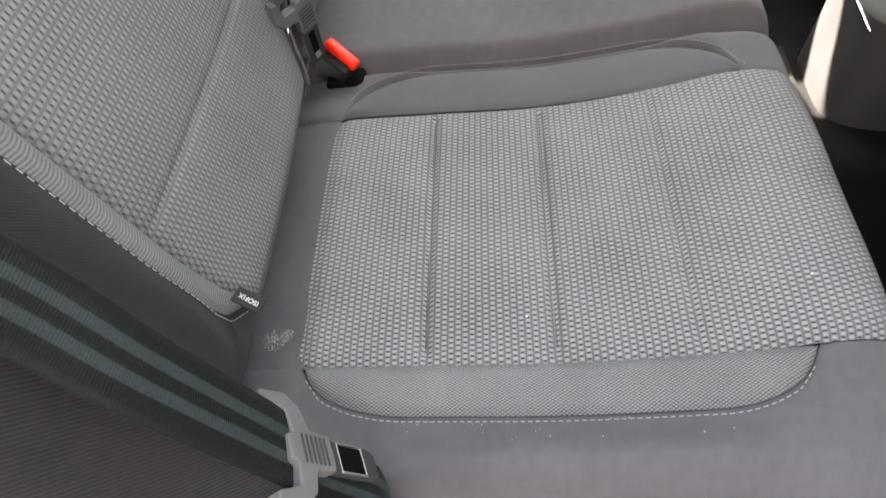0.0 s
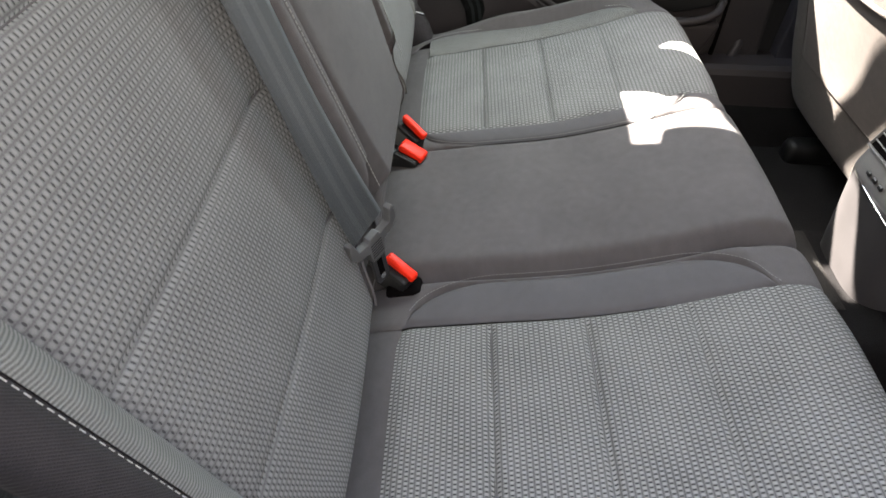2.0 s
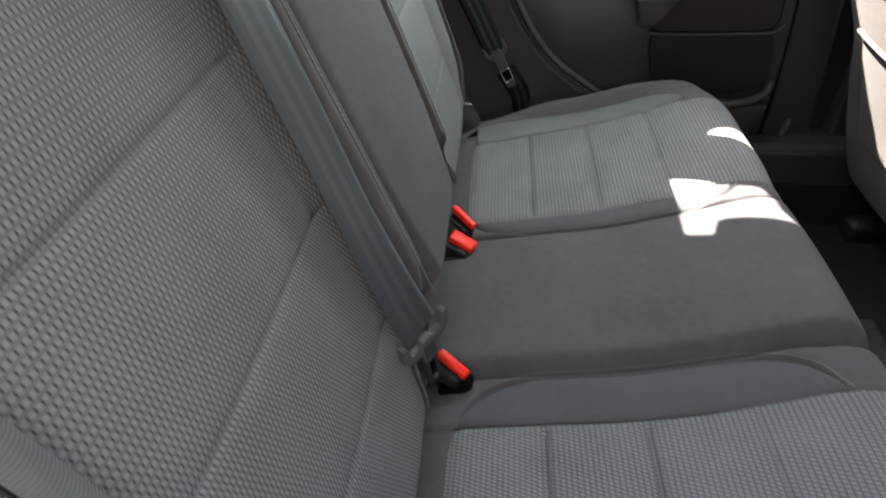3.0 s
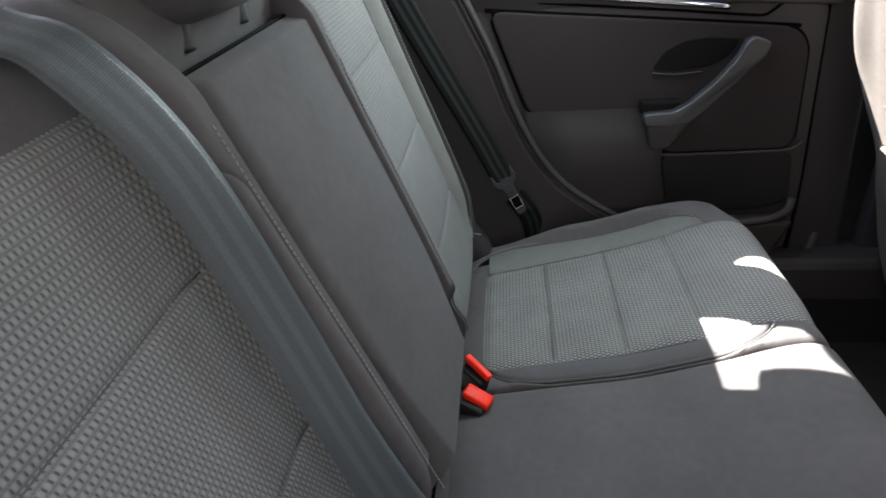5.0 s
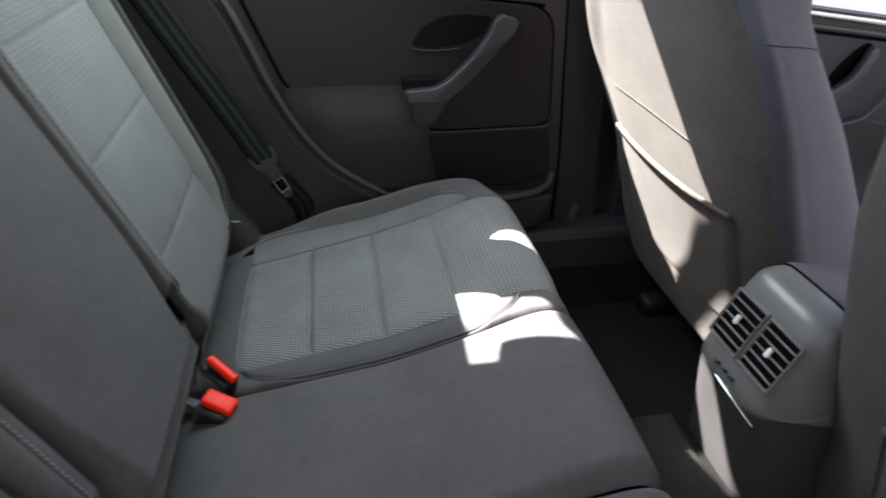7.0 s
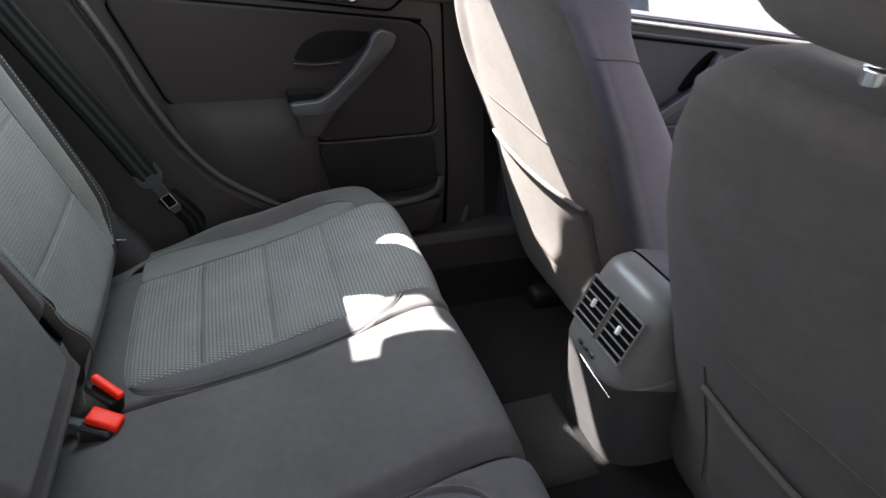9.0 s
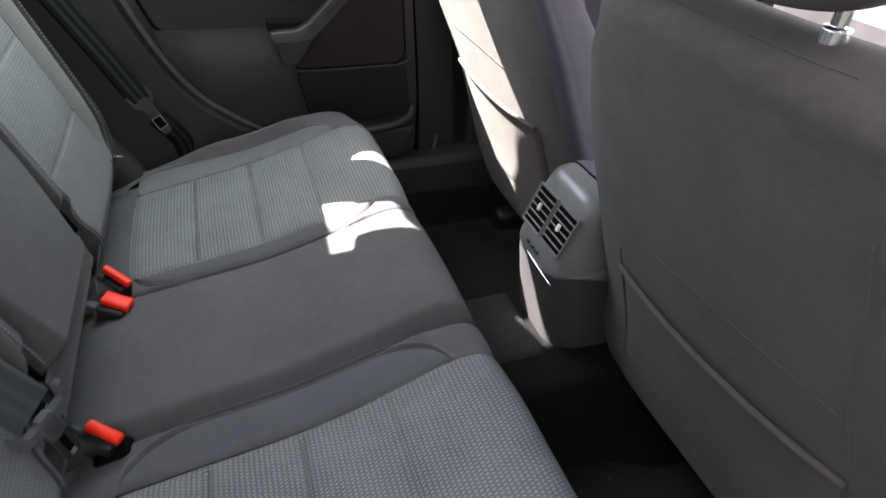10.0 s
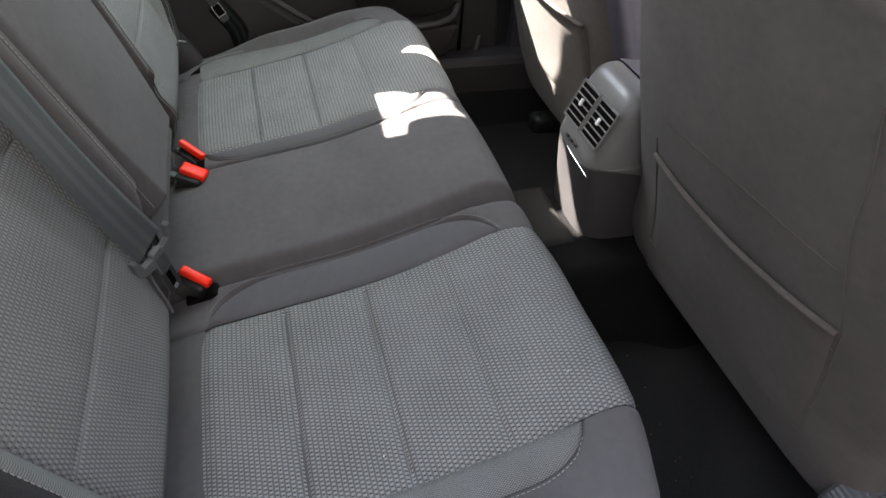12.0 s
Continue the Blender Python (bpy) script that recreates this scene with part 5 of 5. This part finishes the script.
def leaning(outline, holes, thick):
    """A plate in the plane of the side glass, with openings through it."""
    bm = bmesh.new()
    edges = []
    for loop in [outline, *holes]:
        vs = [bm.verts.new(GLASS(x, z)) for x, z in loop]
        edges += [bm.edges.new((vs[i], vs[(i + 1) % len(vs)])) for i in range(len(vs))]
    bmesh.ops.triangle_fill(bm, use_beauty=True, use_dissolve=False, edges=edges)
    got = bmesh.ops.extrude_face_region(bm, geom=list(bm.faces))
    bmesh.ops.translate(bm, vec=(0, -thick, -0.36 * thick), verts=[v for v in got["geom"] if isinstance(v, bmesh.types.BMVert)])
    bmesh.ops.recalc_face_normals(bm, faces=bm.faces)
    return bm


# Notched outline shaped so the sun lands in the wanted patches.
opening = [(-0.145, 1.180), (-0.226, 1.294), (-0.298, 1.390), (-0.270, 1.412), (-0.250, 1.393), (-0.230, 1.378), (-0.211, 1.386), (-0.163, 1.422), (-0.055, 1.404), (0.0, 1.402), (0.03, 1.396), (0.055, 1.374), (0.08, 1.340), (0.15, 1.322), (0.31, 1.300), (0.39, 1.286), (0.59, 1.26), (0.62, 1.24), (0.636, 0.895), (0.545, 0.900), (0.535, 0.90), (0.52, 0.884), (0.50, 0.89), (0.445, 0.95), (0.325, 0.955), (0.305, 0.998), (0.17, 0.998), (0.02, 0.965), (-0.02, 0.965), (-0.05, 0.975)]
window = thing("window_1", "dark unseen frame of the far rear side window, its opening cut to shape the sun", "car window", kind="structure", at=(0.2, 1.42, 0.93))
WB = Matrix.Translation((-0.2, -1.42, -0.93))
bm = leaning([(-0.80, 0.865), (0.92, 0.865), (0.92, 1.50), (-0.80, 1.50)], [opening], 0.012)
bmesh.ops.transform(bm, matrix=WB, verts=bm.verts)
part("window_frame", bm, M_DOOR, window)
# Unseen sheet added to block the sun; outline traced from the dark zones.
shade = thing("sun_blocker", "added dark sheet inside the far rear window, cut to shape the sun patches", "sun shade", at=(0.0, 1.40, 0.95))
SB = Matrix.Translation((0.0, -1.40, -0.95))
lobe = [(-0.205, 0.95), (-0.137, 1.169), (-0.114, 1.198), (-0.104, 1.223), (-0.104, 1.247), (-0.080, 1.262), (-0.062, 1.272), (-0.066, 1.292), (-0.120, 1.370), (-0.140, 1.430), (-0.10, 1.430), (-0.058, 1.405), (-0.057, 1.385), (-0.045, 1.368), (-0.020, 1.308), (0.010, 1.300), (0.03, 1.302), (0.09, 1.30), (0.14, 1.24), (0.12, 1.15), (0.072, 1.111), (0.065, 1.09), (0.052, 1.081), (0.042, 1.067), (0.060, 1.056), (0.086, 1.048), (0.13, 1.050), (0.17, 1.02), (0.18, 0.955)]
bm = leaning(lobe, [], 0.003)
bmesh.ops.transform(bm, matrix=SB @ Matrix.Translation((0, -0.014, 0)), verts=bm.verts)
part("cloth", bm, M_VOID, shade)
# Added strip that casts the narrow shadow on the far front seat.
hang = [GLASS(x, z, 0.02) for x, z in ((0.262, 1.315), (0.285, 1.262), (0.312, 1.205), (0.356, 1.10), (0.415, 0.975), (0.44, 0.91))]
ribbon("blocker_strip", [SB @ p for p in hang], [(0.95, 0.05, 0.3), (0.95, 0.05, 0.3)], 0.030, 0.002, M_VOID, shade, "added dark strip that casts the thin band of shade", n=40)
ground = bmesh.new()
bmesh.ops.create_grid(ground, x_segments=8, y_segments=8, size=400)
bmesh.ops.translate(ground, vec=(0, 0, -0.25), verts=ground.verts)
structure("ground", ground, M_ASPHALT, "grey tarmac ground outside the car", "ground")

# Unseen wall added to hold back light at the doorway, dark against bounce.
structure("added_wall_near", box_bm(-0.5, -1.21, 1.175, 7.0, 0.02, 2.85), M_ASPHALT, "plain grey unseen wall added outside the open doorway to limit the light", "wall")
# Added walls that darken the outside and close off low sky light.
structure("added_wall_far", box_bm(0.5, 4.6, 0.85, 14.0, 0.15, 2.2), M_GROUND, "low grey wall added beyond the far side of the car to darken the view out", "wall")
structure("added_wall_ahead", box_bm(2.9, 1.4, 1.175, 0.012, 5.2, 2.85), M_GROUND, "plain grey wall added ahead of the car to close off the sky", "wall")

# ---- small marks ----
def crumbs(name, spots, size, mat, label):
    bm = bmesh.new()
    for p in spots:
        r = bmesh.ops.create_icosphere(bm, subdivisions=1, radius=size)
        bmesh.ops.scale(bm, vec=(1.4, 0.9, 0.6), verts=r["verts"])
        bmesh.ops.translate(bm, vec=p, verts=r["verts"])
    return tagged(part(name, bm, mat), label, "crumbs", kind="stuff")


crumbs("crumb", [CP.at(CP.s_of("x", 0.449), 0.184, 0.009), CP.at(CP.s_of("x", 0.212), 0.166, 0.008)], 0.0008, M_WHITE, "tiny white crumbs on the seat insert")


def dust(name, spots, label, seed):
    """Tiny pale grains lying on cloth."""
    rng = random.Random(seed)
    bm = bmesh.new()
    for (x, y, z), spread, count, size in spots:
        for _ in range(count):
            r, ang = spread * rng.random() ** 0.7, rng.uniform(0, 6.283)
            got = bmesh.ops.create_icosphere(bm, subdivisions=1, radius=size * rng.uniform(0.5, 1.1))
            bmesh.ops.scale(bm, vec=(1.0, 1.0, 0.4), verts=got["verts"])
            bmesh.ops.translate(bm, vec=(x + r * math.cos(ang), y + r * math.sin(ang), z + 0.22 * r * math.cos(ang)), verts=got["verts"])
    return tagged(part(name, bm, M_DUST), label, "dust", kind="stuff")


def on_seat(x, y, d=0.0005):
    p = CP.at(CP.s_of("x", x), y, seat_lift(0, y) + d)
    return (p.x, p.y, p.z)


dust("dust", [(on_seat(-0.030, 0.152, -0.0045), 0.012, 420, 0.00030), (on_seat(-0.018, 0.156, -0.0045), 0.007, 200, 0.00030)], "pale dust smudge on the dark cloth behind the insert", 3)
lint_rng = random.Random(8)
lint = []
for _ in range(46):
    x, y = lint_rng.uniform(0.03, 0.40), lint_rng.uniform(0.035, 0.068)
    k = (y - 0.035) / 0.087
    lint.append((on_seat(x, y, (-0.010 + bolster_rise(x)) * (1 - smoothstep(0, 1, k)) - 0.004), 0.001, 1, 0.0006))
for _ in range(18):
    lint.append((on_seat(lint_rng.uniform(0.0, 0.45), lint_rng.uniform(0.56, 0.78), 0.018), 0.001, 1, 0.0007))
dust("lint", lint, "tiny pale lint specks on the dark cloth", 5)
mat_lint = [((lint_rng.uniform(0.58, 0.80), lint_rng.uniform(0.08, 0.42), 0.1168), 0.001, 1, 0.0009) for _ in range(26)]
dust("lint", mat_lint, "tiny pale lint specks on the black mat", 9)
